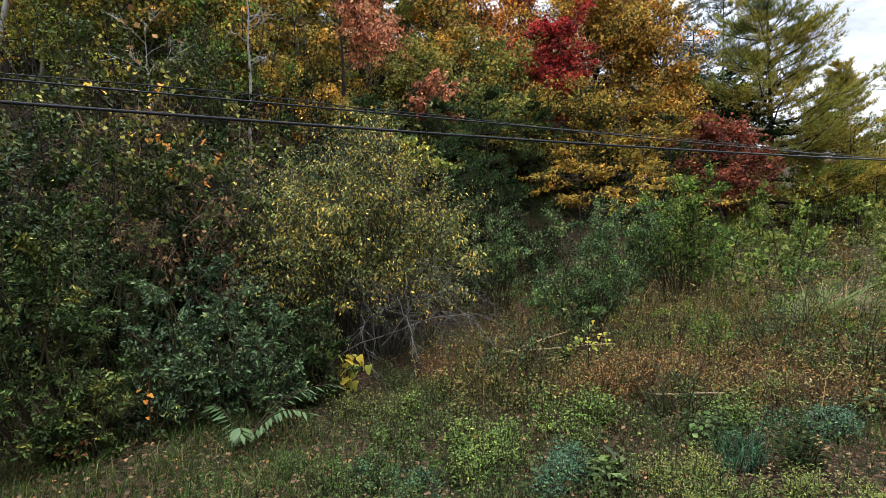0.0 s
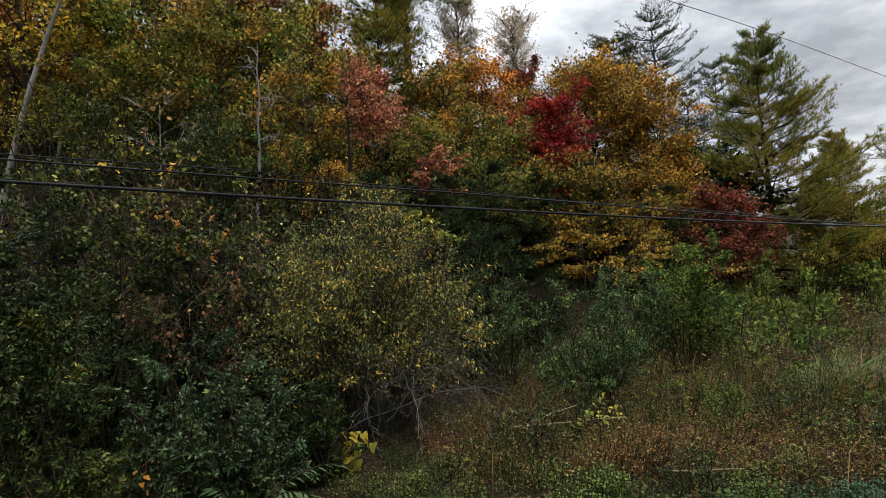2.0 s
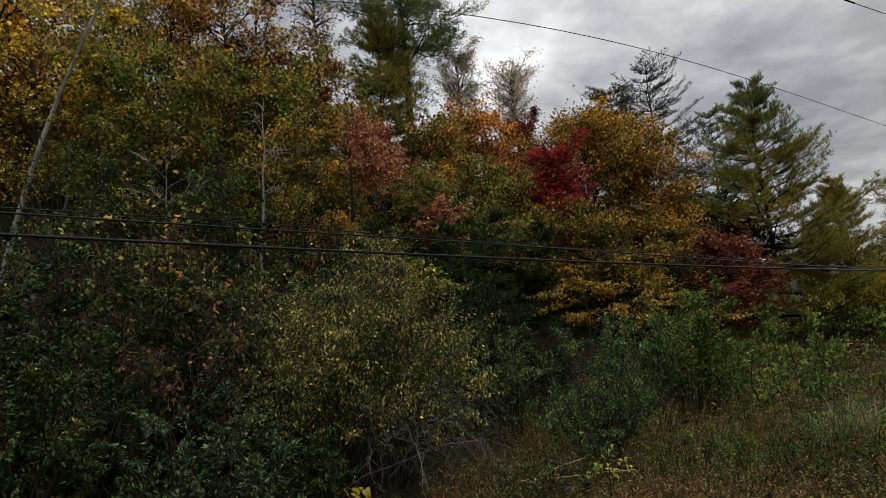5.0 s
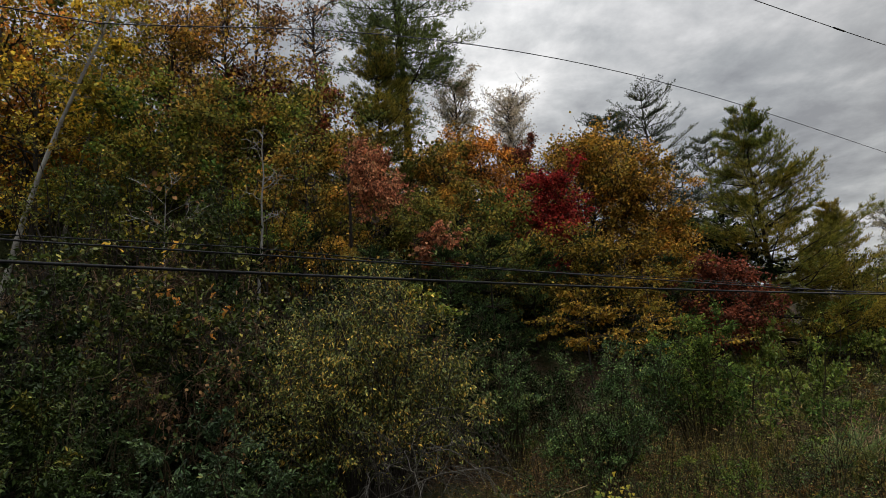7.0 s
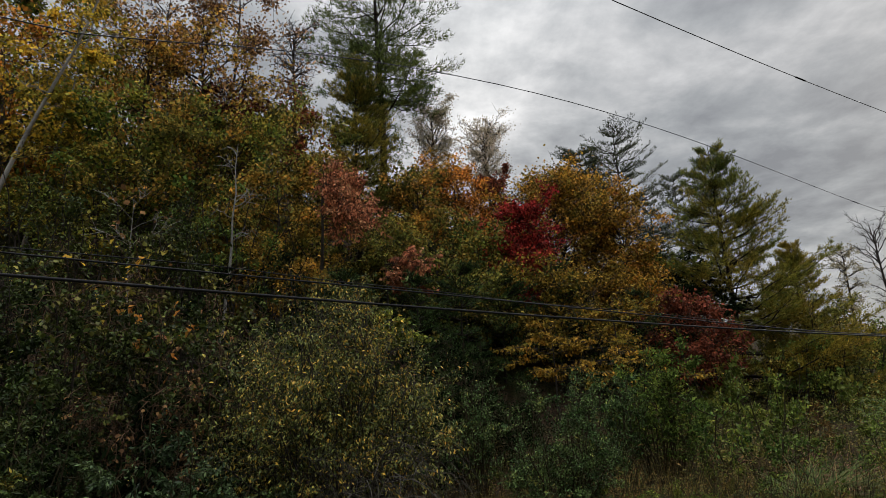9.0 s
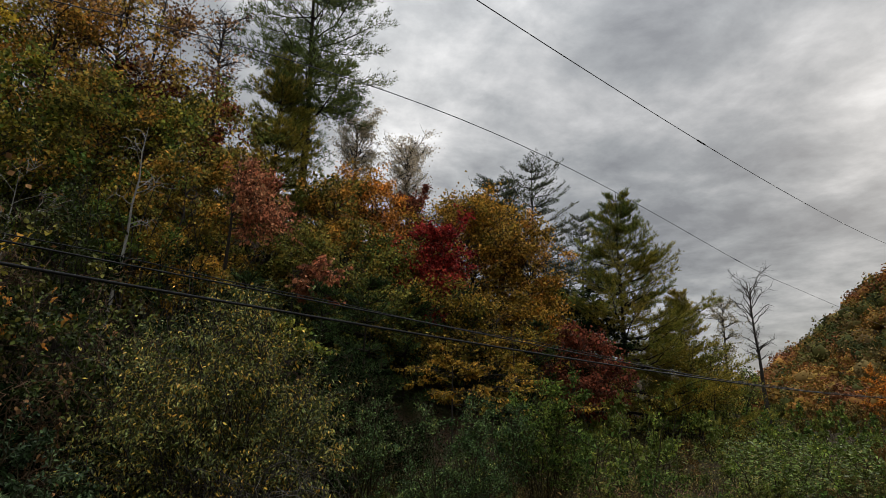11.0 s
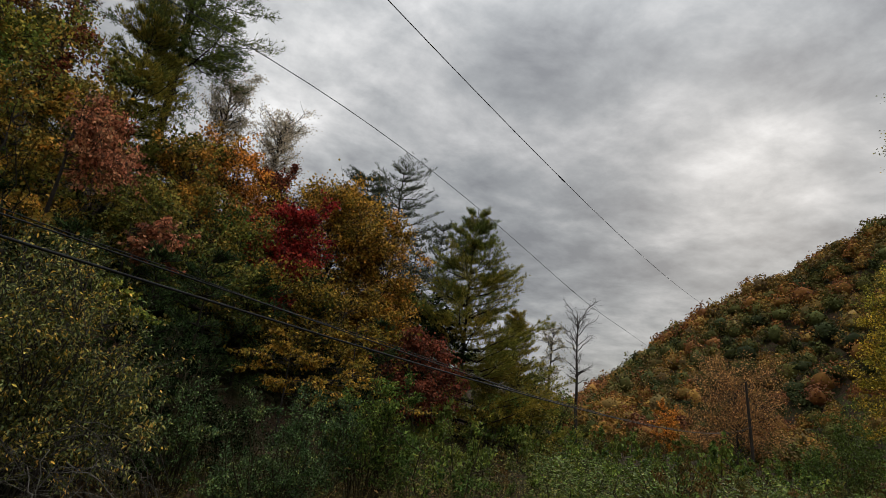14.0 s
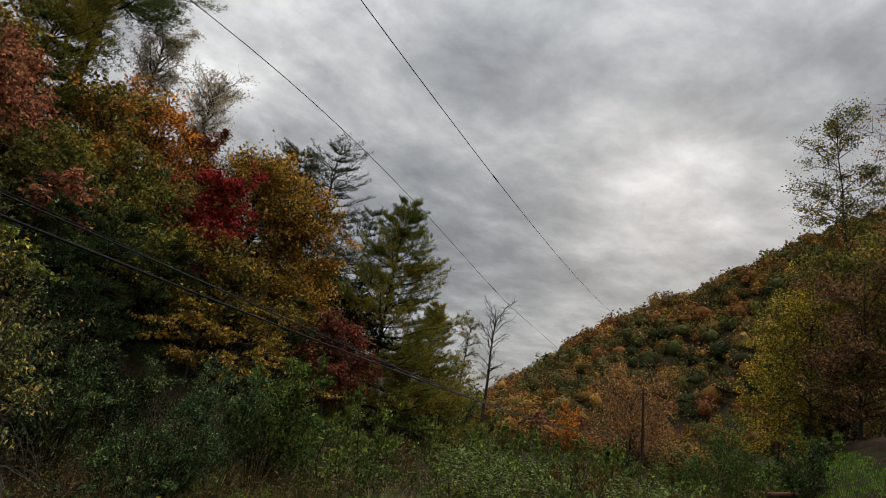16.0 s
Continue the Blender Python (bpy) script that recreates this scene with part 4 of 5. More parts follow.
    ("maple_tree", "rust-brown tree deep behind the lane", 73.4, 50, 15.0, 4.0, 0.05, "brown", 0.2, 10000, "round", (0, 0), dict(limbs=50, ages=(0, 0.6), trunk=0.12)),
    ("linden", "broad twiggy tree with thin russet leaves near a pole", 54.4, 72, 8.6, 4.8, 0.1, "brown", 0.17, 17000, "round", (0, 0), dict(limbs=80, twigs=14, ages=(0.3, 1.0), limb_up=0.75)),
    ("maple_tree", "small bright orange maple at the foot of the hill", 48.8, 78, 6.4, 1.5, 0.1, "orange", 0.2, 5000, "spire", (0, 0), dict(ages=(0.35, 0.8))),
]
for i, (name, label, az, d, h, spread, lo, leaf, size, n, shape, lean, more) in enumerate(SPEC):
    broadleaf(name, label, at(az, d), h, spread, lo, LEAF[leaf], size, n, 100 + i, shape=shape, lean=lean, group="trees of the wood", **more)

conifer("white_pine", "tall white pine with plumes of green and golden needles", at(29.6, 28.0), 11.3, 4.7, 0.01, LEAF["pine"], 201, tufts=38000, tuft=0.18, whorl=0.42, ages=(0.2, 0.95), blades=4, fat=0.065, ragged=0.18, top_shape=0.98, rise=0.06, gild=0.45)
conifer("white_pine", "lower golden-green pine beside a tall one", at(34.7, 30.0), 7.2, 3.0, 0.01, LEAF["pine"], 202, tufts=21000, tuft=0.15, whorl=0.36, blades=4, fat=0.08, ages=(0.45, 1.0), rise=0.08)
conifer("white_pine", "very tall white pine on the slope with open boughs", at(-2.6, 24.0), 17.2, 3.3, 0.4, LEAF["pine"], 203, tufts=19000, blades=4, tuft=0.2, whorl=0.62, ages=(0.0, 0.45), top_shape=0.35, ragged=0.3, fat=0.06, flat=0.09)
conifer("white_pine", "green pine in the wood below a taller one", at(-5.4, 21.5), 8.8, 1.95, 0.2, LEAF["pine"], 204, tufts=14000, blades=4, tuft=0.16, ages=(0.25, 0.9), top_shape=0.55, fat=0.07, rise=0.12, whorl=0.42)
for az, d, h, r, seed in ((0.5, 13.4, 3.0, 1.3, 211), (4.6, 14.6, 3.4, 1.4, 212), (8.6, 16.6, 3.4, 1.5, 213), (-6.5, 12.6, 2.6, 1.2, 214), (14.5, 18.5, 4.0, 1.6, 215), (21.5, 19.5, 3.6, 1.5, 216)):
    conifer("hemlock", "young dark green hemlock in deep shade", at(az, d), h, r, 0.05, LEAF["hemlock"], seed, tufts=4200, tuft=0.085, whorl=0.36, gap=0.1, ragged=0.25, top_shape=0.7, blades=3, flat=0.02, fat=0.12, group="young hemlocks")
conifer("pitch_pine", "dark pine with a dense rounded top", at(18.0, 32.0), 9.7, 1.7, 0.72, LEAF["darkpine"], 205, tufts=7500, tuft=0.14, whorl=0.34, ages=(0, 0.6), top_shape=0.4, fat=0.05)
conifer("hemlock", "sparse dark hemlock with ragged open boughs", at(21.4, 31.0), 11.4, 3.0, 0.2, LEAF["darkpine"], 206, tufts=13000, tuft=0.12, whorl=0.5, gap=0.15, ragged=0.35, top_shape=0.5, blades=4, flat=0.04, bark=BARK)
conifer("hemlock", "dark hemlock with low spreading boughs", at(23.8, 33.0), 7.6, 3.0, 0.1, LEAF["darkpine"], 208, tufts=7000, tuft=0.12, whorl=0.45, gap=0.1, ragged=0.3, top_shape=0.6, blades=4, flat=0.04)
conifer("hemlock", "sparse dark hemlock behind a white pine", at(26.2, 32.0), 9.6, 3.0, 0.12, LEAF["darkpine"], 207, tufts=10000, tuft=0.12, whorl=0.5, gap=0.18, ragged=0.35, top_shape=0.65, blades=4, flat=0.04)

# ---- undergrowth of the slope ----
# rows in the darkest leaf colours stand in for shade under the trees
FILL = [(-44, 10.5, 3.4, 1.8, "shade"), (-36, 10.5, 3.4, 1.7, "shade"), (-28.5, 11.0, 3.4, 1.6, "shade"), (-21.5, 11.2, 3.2, 1.6, "shade"), (-14.5, 11.3, 3.2, 1.5, "dark_shade"), (-7.5, 11.8, 2.8, 1.5, "dark_shade"),
        (-1.5, 18.5, 2.6, 1.4, "dark_shade"), (3.2, 19, 2.6, 1.5, "dark_shade"), (8.0, 19.5, 2.6, 1.5, "dark_shade"), (-50, 11.5, 4.0, 2.0, "olive"), (-33, 13.0, 3.8, 1.7, "olive"), (-25, 12.8, 3.6, 1.6, "shade"),
        (-18, 13.2, 3.8, 1.6, "yellowgreen"), (-11, 13.6, 3.6, 1.5, "gold"), (-47, 15.0, 6.0, 2.4, "orange"), (13, 21, 3.6, 1.7, "dark_shade"), (22, 22, 3.4, 1.7, "dark_shade"), (5.5, 21, 2.5, 1.3, "dark_shade"),
        (11, 20.5, 2.5, 1.5, "dark_shade"), (0.5, 20, 3.0, 1.6, "dark_shade"), (17, 20.5, 3.2, 1.7, "dark_shade"), (-5, 17.5, 2.8, 1.5, "dark_shade"), (24.5, 23, 3.2, 1.6, "dark_shade"), (69.5, 41, 3.2, 2.0, "dark_shade"),
        (72.5, 43, 3.4, 2.2, "olive"), (75.5, 41, 3.4, 2.2, "dark_shade"), (30, 25, 3.0, 1.9, "olive"), (35.5, 27, 4.2, 2.0, "olive"), (37.4, 31, 4.4, 2.2, "yellowgreen"), (33.2, 33.5, 6.0, 2.6, "olive"), (35.8, 34, 5.4, 2.6, "olive"), (36.2, 28.5, 3.4, 2.2, "olive"), (34.0, 28.5, 3.2, 2.0, "yellowgreen"), (38.5, 33, 3.4, 2.4, "olive"), (33, 25.5, 2.8, 1.7, "yellowgreen"),
        (26.5, 24, 2.8, 1.6, "dark_shade"), (-27, 18, 3.2, 1.8, "yellowgreen"), (-37, 18.5, 3.6, 1.8, "orange"), (-31, 27, 4.0, 2.4, "olive"), (-22, 26, 4.2, 2.4, "olive"), (-40, 27, 4.2, 2.4, "orange"),
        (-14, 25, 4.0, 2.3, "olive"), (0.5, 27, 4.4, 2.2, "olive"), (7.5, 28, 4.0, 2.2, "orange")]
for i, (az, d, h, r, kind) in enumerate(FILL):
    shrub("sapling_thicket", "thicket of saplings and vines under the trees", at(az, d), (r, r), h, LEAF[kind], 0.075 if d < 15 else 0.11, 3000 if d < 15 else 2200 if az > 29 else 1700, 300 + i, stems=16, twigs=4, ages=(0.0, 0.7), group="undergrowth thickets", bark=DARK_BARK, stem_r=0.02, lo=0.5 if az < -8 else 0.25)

# added dark bushes that stand in for shade behind scrub and below trees
SHADE_BUSHES = [(-45, 7.0, 1.7, 0.8), (-40, 7.0, 1.6, 0.7), (-35, 7.1, 1.6, 0.7), (-30, 7.2, 1.5, 0.7), (-25.5, 7.0, 1.3, 0.6), (-21, 7.3, 1.6, 0.7), (-16, 7.4, 1.5, 0.6), (-11, 8.2, 1.7, 0.8),
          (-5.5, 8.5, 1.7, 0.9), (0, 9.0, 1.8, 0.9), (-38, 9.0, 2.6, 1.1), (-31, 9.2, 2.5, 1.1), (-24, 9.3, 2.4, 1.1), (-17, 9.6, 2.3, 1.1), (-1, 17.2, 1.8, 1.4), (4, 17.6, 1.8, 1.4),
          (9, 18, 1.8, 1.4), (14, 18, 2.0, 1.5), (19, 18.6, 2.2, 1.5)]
for i, (az, d, h, r) in enumerate(SHADE_BUSHES):
    shrub("laurel_bush", "dark bush added as the shade behind taller scrub", at(az, d), (r, r), h, LEAF["dark_shade"], 0.11, 1500, 330 + i, stems=20, twigs=5, ages=(0, 0.6), group="laurels", bark=DARK_BARK, wide=0.4, lo=0.08, puff=0.08)

# ---- right hand meadow: brush and bushes ----
shrub("elder_bush", "rounded green bush near the end of the meadow", at(62.0, 24.0), (1.6, 1.4), 4.1, LEAF["bramble"], 0.09, 11000, 351, stems=44, ages=(0.05, 0.6), wide=0.32, lo=0.15)
shrub("boxwood_bush", "low dark bush on the bank below the lane", at(67.7, 27.0), (1.25, 1.1), 2.6, LEAF["thicket"], 0.09, 5000, 352, stems=30, ages=(0.3, 0.8))


def meadow_shrubs():
    """Low rambling bushes over the meadow, from a few kinds turned and scaled."""
    near = [
        shrub("bramble_bush", "low green bramble in the meadow", at(34, 13.0), (0.75, 0.7), 0.95, LEAF["bramble"], 0.046, 1900, 361, stems=9, twigs=5, ages=(0.25, 0.9), group="meadow brambles", wide=0.6, lo=0.1),
        shrub("bramble_bush", "low yellow-green bramble in the meadow", at(40, 15.0), (0.8, 0.8), 1.0, LEAF["yellowgreen"], 0.046, 1900, 362, stems=9, twigs=5, ages=(0, 0.6), group="meadow brambles", wide=0.55, lo=0.1),
        shrub("bramble_bush", "low tan and green goldenrod clump in the meadow", at(27, 12.5), (0.6, 0.6), 0.9, LEAF["weed"], 0.044, 1900, 363, stems=9, twigs=5, ages=(0.15, 1.0), group="meadow brambles", wide=0.3, lo=0.3),
        shrub("bramble_bush", "low russet bramble in the meadow", at(47, 17.0), (0.7, 0.7), 0.7, LEAF["dry"], 0.042, 1900, 364, stems=9, twigs=5, ages=(0, 0.9), group="meadow brambles", wide=0.4, lo=0.1),
    ]
    far = [
        shrub("bramble_bush", "green bramble far down the meadow", at(42, 27.0), (1.0, 1.0), 1.4, LEAF["bramble"], 0.13, 750, 365, stems=9, twigs=5, ages=(0.25, 0.9), group="meadow brambles", wide=0.6, lo=0.1),
        shrub("bramble_bush", "yellow-green bramble far down the meadow", at(48, 28.0), (1.0, 1.0), 1.4, LEAF["yellowgreen"], 0.12, 750, 366, stems=9, twigs=5, ages=(0, 0.8), group="meadow brambles", wide=0.6, lo=0.1),
        shrub("bramble_bush", "tan goldenrod clump far down the meadow", at(53, 29.0), (0.9, 0.9), 1.2, LEAF["dry"], 0.11, 750, 367, stems=9, twigs=5, ages=(0, 0.8), group="meadow brambles", wide=0.5, lo=0.1),
    ]
    rng = np.random.default_rng(370)
    spots = [(29.5, 10.2), (35.5, 9.6), (41, 11.6), (46, 12.8), (52, 13.0), (57, 13.8), (62, 14.5), (33, 16), (38, 18.5), (44, 19.5), (50, 17.8), (54, 19.5), (59, 18.5), (63, 20), (30, 19), (36, 23), (42, 25), (48, 25), (53, 25.5), (57, 27), (60, 30), (45, 32), (51, 33), (40, 31), (35, 29), (24, 14), (27, 17), (56, 35), (48, 40), (43, 39), (38, 36), (61, 12), (31.5, 14), (26.5, 21), (55, 44), (50, 50), (60, 40), (45, 48), (18.5, 13.2), (22.5, 12.9), (55.5, 16.5), (49, 15), (43, 15.5), (44, 58), (48, 60), (51, 56), (53, 50), (57, 54), (60, 52), (63, 48), (46, 68), (50, 70), (54, 74), (58, 66), (42, 50), (40, 42), (52, 42), (47, 36), (61.5, 34), (64, 31), (58, 46), (63.8, 27), (65.2, 25.5), (65.6, 30), (64.8, 34), (66.2, 35), (67.2, 38), (65.5, 40), (68.6, 33)]
    low = [(18, 7.2), (21, 8.0), (24.5, 7.4), (28, 8.3), (31, 7.3), (36, 7.9), (39.5, 7.2), (42, 8.6), (26, 9.4), (33, 9.5), (38.5, 9.8), (9.5, 8.4), (6, 9.2), (17.5, 8.6), (29.5, 6.5), (35, 6.7), (41, 6.4), (22.5, 6.6), (44, 9.8), (47, 10.6), (50, 11.4)]
    for az, d in spots + low:
        x, y, z = at(az, d)
        if d < 10 and (az, d) in low:
            ob, sc = near[[2, 3, 2, 1, 0, 3][int(rng.integers(0, 6))]], float(rng.uniform(0.4, 0.75))
        elif d < 21:
            ob, sc = near[[0, 0, 1, 2, 0, 2, 1, 3][int(rng.integers(0, 8))]], float(rng.uniform(1.0, 1.6))
        else:
            ob, sc = far[[0, 1, 2, 1][int(rng.integers(0, 4))]], float(rng.uniform(0.8, 1.3)) * (1 + (d - 20) * 0.012)
        copy_thing(ob, pose(x, y, z, 0, 0, float(rng.uniform(0, 360))) @ Matrix.Diagonal((sc, sc, sc * float(rng.uniform(0.85, 1.5)), 1)))


def verge_bushes():
    """Low tangled bushes with small leaves between verge and meadow, a few kinds turned and scaled."""
    kinds = [
        shrub("verge_bush", "low tangled green bush with small leaves", at(26.5, 7.0), (0.5, 0.45), 0.55, LEAF["bramble"], 0.027, 1300, 381, stems=20, twigs=5, ages=(0.0, 0.75), group="verge bushes", wide=0.55, lo=0.05, puff=0.045),
        shrub("verge_bush", "low rust-brown tangle of dying weeds", at(21.0, 5.6), (0.5, 0.5), 0.42, LEAF["dry"], 0.024, 1300, 382, stems=24, twigs=6, ages=(0.25, 1.0), group="verge bushes", wide=0.45, lo=0.05, bark=DRY_STEM, puff=0.05),
        shrub("verge_bush", "low grey-green bush with fine leaves", at(31.5, 8.0), (0.45, 0.45), 0.6, LEAF["privet"], 0.026, 1300, 383, stems=20, twigs=5, ages=(0.2, 1.0), group="verge bushes", wide=0.5, lo=0.05, puff=0.04),
        shrub("verge_bush", "low dark green bush with reddish leaves", at(12.0, 6.4), (0.5, 0.45), 0.5, LEAF["thicket"], 0.028, 1300, 384, stems=20, twigs=5, ages=(0.1, 0.9), group="verge bushes", wide=0.55, lo=0.05, puff=0.045),
    ]
    rng = np.random.default_rng(385)
    for az, d, kind in ((2.5, 6.2, 1), (7.0, 6.6, 1), (10.0, 5.5, 3), (15.5, 5.8, 1), (17.0, 6.6, 2), (19.5, 6.3, 1), (23.5, 5.9, 1), (25.5, 6.3, 0), (28.0, 5.9, 1), (30.0, 6.4, 3), (33.0, 6.2, 0), (35.5, 6.1, 2),
                        (38.0, 6.3, 0), (40.5, 6.0, 3), (43.0, 6.6, 0), (22.0, 7.2, 3), (29.0, 7.3, 2), (36.0, 7.2, 1), (40.0, 7.4, 0), (44.0, 8.0, 2), (27.0, 5.2, 1), (18.0, 5.2, 1), (13.0, 4.9, 1), (21.5, 4.8, 3),
                        (5.0, 5.3, 3), (0.5, 5.6, 1), (8.0, 7.4, 3), (38.5, 8.4, 1), (33.5, 5.5, 1), (42.0, 5.3, 3), (46.0, 7.2, 1), (48.0, 9.0, 0)):
        x, y, z = at(az, d)
        sc = float(rng.uniform(0.65, 1.15))
        copy_thing(kinds[kind], pose(x, y, z, 0, 0, float(rng.uniform(0, 360))) @ Matrix.Diagonal((sc, sc, sc * float(rng.uniform(0.7, 1.15)), 1)))


verge_bushes()
meadow_shrubs()
rng = np.random.default_rng(400)
weed_patch("verge_weeds", rng, clustered(rng, sector(rng, 5600, -15, 44, 3.0, 7.0, 0.8), 0.5, 0.16), 0.17, 13, 0.023, LEAF["grass"], "low green weeds of the verge", "weeds", ages=(0.1, 1.0), spread=0.03)
weed_patch("dry_weeds", rng, clustered(rng, sector(rng, 3600, -3, 46, 4.6, 12.5, 0.9), 0.6, 0.02), 0.4, 14, 0.045, LEAF["dry"], "dry brown weeds and seed heads of the meadow", "weeds", wide=0.24, stem=DRY_STEM, spread=0.085)
weed_patch("green_weeds", rng, clustered(rng, sector(rng, 3600, 0, 46, 4.8, 11, 0.9), 0.6, 0.08), 0.34, 20, 0.03, LEAF["weed"], "patches of green weeds over the meadow", "weeds", ages=(0.05, 0.7), spread=0.06)
weed_patch("tall_seed_weeds", rng, sector(rng, 420, -4, 46, 6.0, 12, 0.9), 0.85, 26, 0.03, LEAF["dry"], "tall thin weeds gone to seed", "weeds", wide=0.4, stem=STEM, ages=(0, 0.6), spread=0.035)
weed_patch("meadow_brush", rng, clustered(rng, sector(rng, 2700, 16, 65.5, 9, 30, 0.9), 1.6, -0.15), 0.85, 18, 0.07, LEAF["weed"], "tangled green and tan brush over the meadow", "brush", ages=(0.0, 0.9), spread=0.1)
weed_patch("ivy_creeper", rng, clustered(rng, sector(rng, 2400, 38, 65, 10.5, 24, 0.9), 1.8, 0.08), 0.9, 16, 0.095, LEAF["bramble"], "leafy green creeper over the meadow's brush", "creeper", wide=0.8, ages=(0.15, 0.65), spread=0.12)
P = clustered(rng, sector(rng, 24000, -44, 44, 2.9, 6.0, 1.1), 0.3, -0.2)
V, F = blades(rng, P, rng.uniform(0.05, 0.17, len(P)), 0.0045, rng.uniform(0.2, 0.8, len(P)))
stuff("verge_grass", raw_mesh("verge_grass", V, F, LEAF["grass"], np.repeat(rng.uniform(0, 1, len(P)), 5)), "short green grass along the verge", "grass")


def long_grass(name, label, az0, az1, d0, d1, count, cell, keep, lo, hi, wide, leaf, ages, seed):
    """Arching thin grass in patches."""
    rng = np.random.default_rng(seed)
    P = clustered(rng, sector(rng, count, az0, az1, d0, d1, 0.9), cell, keep)
    V, F = blades(rng, P - np.array([0, 0, 0.01]), rng.uniform(lo, hi, len(P)), wide, rng.uniform(0.15, 0.9, len(P)), (0.35, -0.15, 0))
    stuff(name, raw_mesh(name, V, F, LEAF[leaf], np.repeat(rng.uniform(ages[0], ages[1], len(P)), 5)), label, "grass")


long_grass("meadow_grass", "long tan and green grass arching over the meadow", 18, 60, 8.0, 15, 4500, 0.9, 0.14, 0.35, 0.8, 0.009, "straw_grass", (0, 1), 405)
long_grass("roadside_grass", "short grass thinly growing round the verge", -180, 180, 1.3, 8.0, 9000, 0.6, -0.05, 0.04, 0.14, 0.006, "grass", (0, 1), 409)
long_grass("verge_tuft", "short tufts of grass beneath roadside bushes", -42, -14, 3.5, 5.3, 5200, 0.35, -0.3, 0.05, 0.2, 0.006, "grass", (0, 1), 408)
long_grass("dry_stalks", "thin dry stalks standing in the verge weeds", -2, 46, 4.6, 8.5, 700, 0.6, 0.0, 0.25, 0.7, 0.006, "dry", (0.3, 1), 406)
long_grass("grass_tuft", "blue-green grass tuft on leaf litter", 24.6, 28.4, 3.85, 4.25, 420, 0.25, 0.02, 0.14, 0.32, 0.007, "teal", (0, 0.8), 407)


def fallen_leaves():
    rng = np.random.default_rng(410)
    P = np.concatenate([sector(rng, 4600, -44, 46, 2.9, 9, 0.8), sector(rng, 5200, 8, 46, 3.3, 6.6, 0.9), sector(rng, 1500, -42, -14, 3.4, 5.4), sector(rng, 4200, -44, 46, 2.9, 4.8), sector(rng, 3000, -180, 180, 1.2, 9.0)])
    P[:, 2] += rng.uniform(0.005, 0.07, len(P))
    D = rand_dir(rng, len(P))
    D[:, 2] *= 0.25
    L = rng.uniform(0.014, 0.046, len(P))
    V, F, k = leaf_arrays(rng, P, unit(D), L, L * 0.75, 0.9)
    stuff("fallen_leaves", raw_mesh("fallen_leaves", V, [F], LEAF["litter"], np.repeat(rng.uniform(0, 1, len(P)), k)), "fallen brown and orange leaves on the verge", "fallen leaves")
    # one large orange leaf on top of the weeds
    x, y, z = at(2.0, 4.1)
    leaf = new("fallen_leaf", big_leaf_mesh("fallen_leaf", 0.05, LEAF["orange"], 0.3, 9))
    leaf.matrix_world = pose(x, y, z + 0.1, 15, -20, 40)
    tagged(leaf, "large orange fallen leaf lying on green weeds", "leaf")


# ---- single plants of the verge ----
def ground_patch(name, label, az0, az1, d0, d1, count, h, per, size, leaf, seed, wide=0.6, ages=(0, 1)):
    rng = np.random.default_rng(seed)
    # a few overlapping mounds rather than a bed with edges
    mounds = max(2, int((az1 - az0) / 1.6))
    share = rng.gamma(1.0, 1.0, mounds)
    pick = rng.choice(mounds, count, p=share / share.sum())
    az = rng.uniform(az0, az1, mounds)[pick] + rng.normal(size=count) * 0.75
    d = rng.uniform(d0, d1, mounds)[pick] + rng.normal(size=count) * 0.09
    x, y = d * np.sin(np.radians(az)), d * np.cos(np.radians(az))
    P = np.stack([x, y, ground_z(x, y)], -1)
    return weed_patch(name, rng, P, h, per, size, LEAF[leaf], label, "weeds", wide=wide, ages=ages, spread=0.025)


ground_patch("nettle_patch", "blue-green nettles on the verge", 27.5, 36.5, 4.55, 5.3, 230, 0.15, 22, 0.022, "teal", 421)
ground_patch("nettle_patch", "blue-green nettles at the verge's edge", 5.5, 12.5, 3.3, 3.9, 170, 0.13, 22, 0.021, "teal", 422)
ground_patch("nettle_patch", "small blue-green weeds beside bare soil", -9.5, -1.0, 3.3, 3.7, 110, 0.08, 16, 0.02, "teal", 423)
ground_patch("lime_groundcover", "lime-green low plants at the verge's edge", 20, 43, 3.3, 3.95, 420, 0.13, 22, 0.02, "lime", 424, 0.42)
ground_patch("ivy_patch", "bright green ivy leaves on the soil", 20.5, 27.5, 4.5, 5.2, 160, 0.14, 9, 0.05, "thicket", 425, 0.85, (0.4, 0.8))
ground_patch("ivy_patch", "green ivy on the soil by the bank", 35.5, 42, 5.2, 6.3, 190, 0.2, 10, 0.055, "thicket", 426, 0.85, (0.3, 0.7))
ground_patch("clover_patch", "green clover-like weeds on the verge", -26, -1, 3.5, 4.2, 200, 0.11, 12, 0.02, "grass", 427, 0.8, (0.1, 0.8))
ground_patch("clover_patch", "yellow-green weeds before the willow bush", -12, 8, 4.3, 5.4, 330, 0.2, 14, 0.022, "weed", 428, 0.6, (0, 0.5))


ground_patch("weed_mat", "lush yellow-green weeds on the verge", -6, 13, 3.6, 5.0, 520, 0.2, 15, 0.026, "bramble", 432, 0.5, (0, 0.8))
ground_patch("weed_mat", "bright green weeds at the verge's edge", -30, 4, 3.2, 4.0, 360, 0.12, 13, 0.019, "grass", 433, 0.5, (0, 0.7))
ground_patch("weed_mat", "green leafy weeds among rust-coloured ones", 6, 30, 4.3, 5.8, 800, 0.22, 14, 0.026, "bramble", 434, 0.6, (0.1, 0.8))
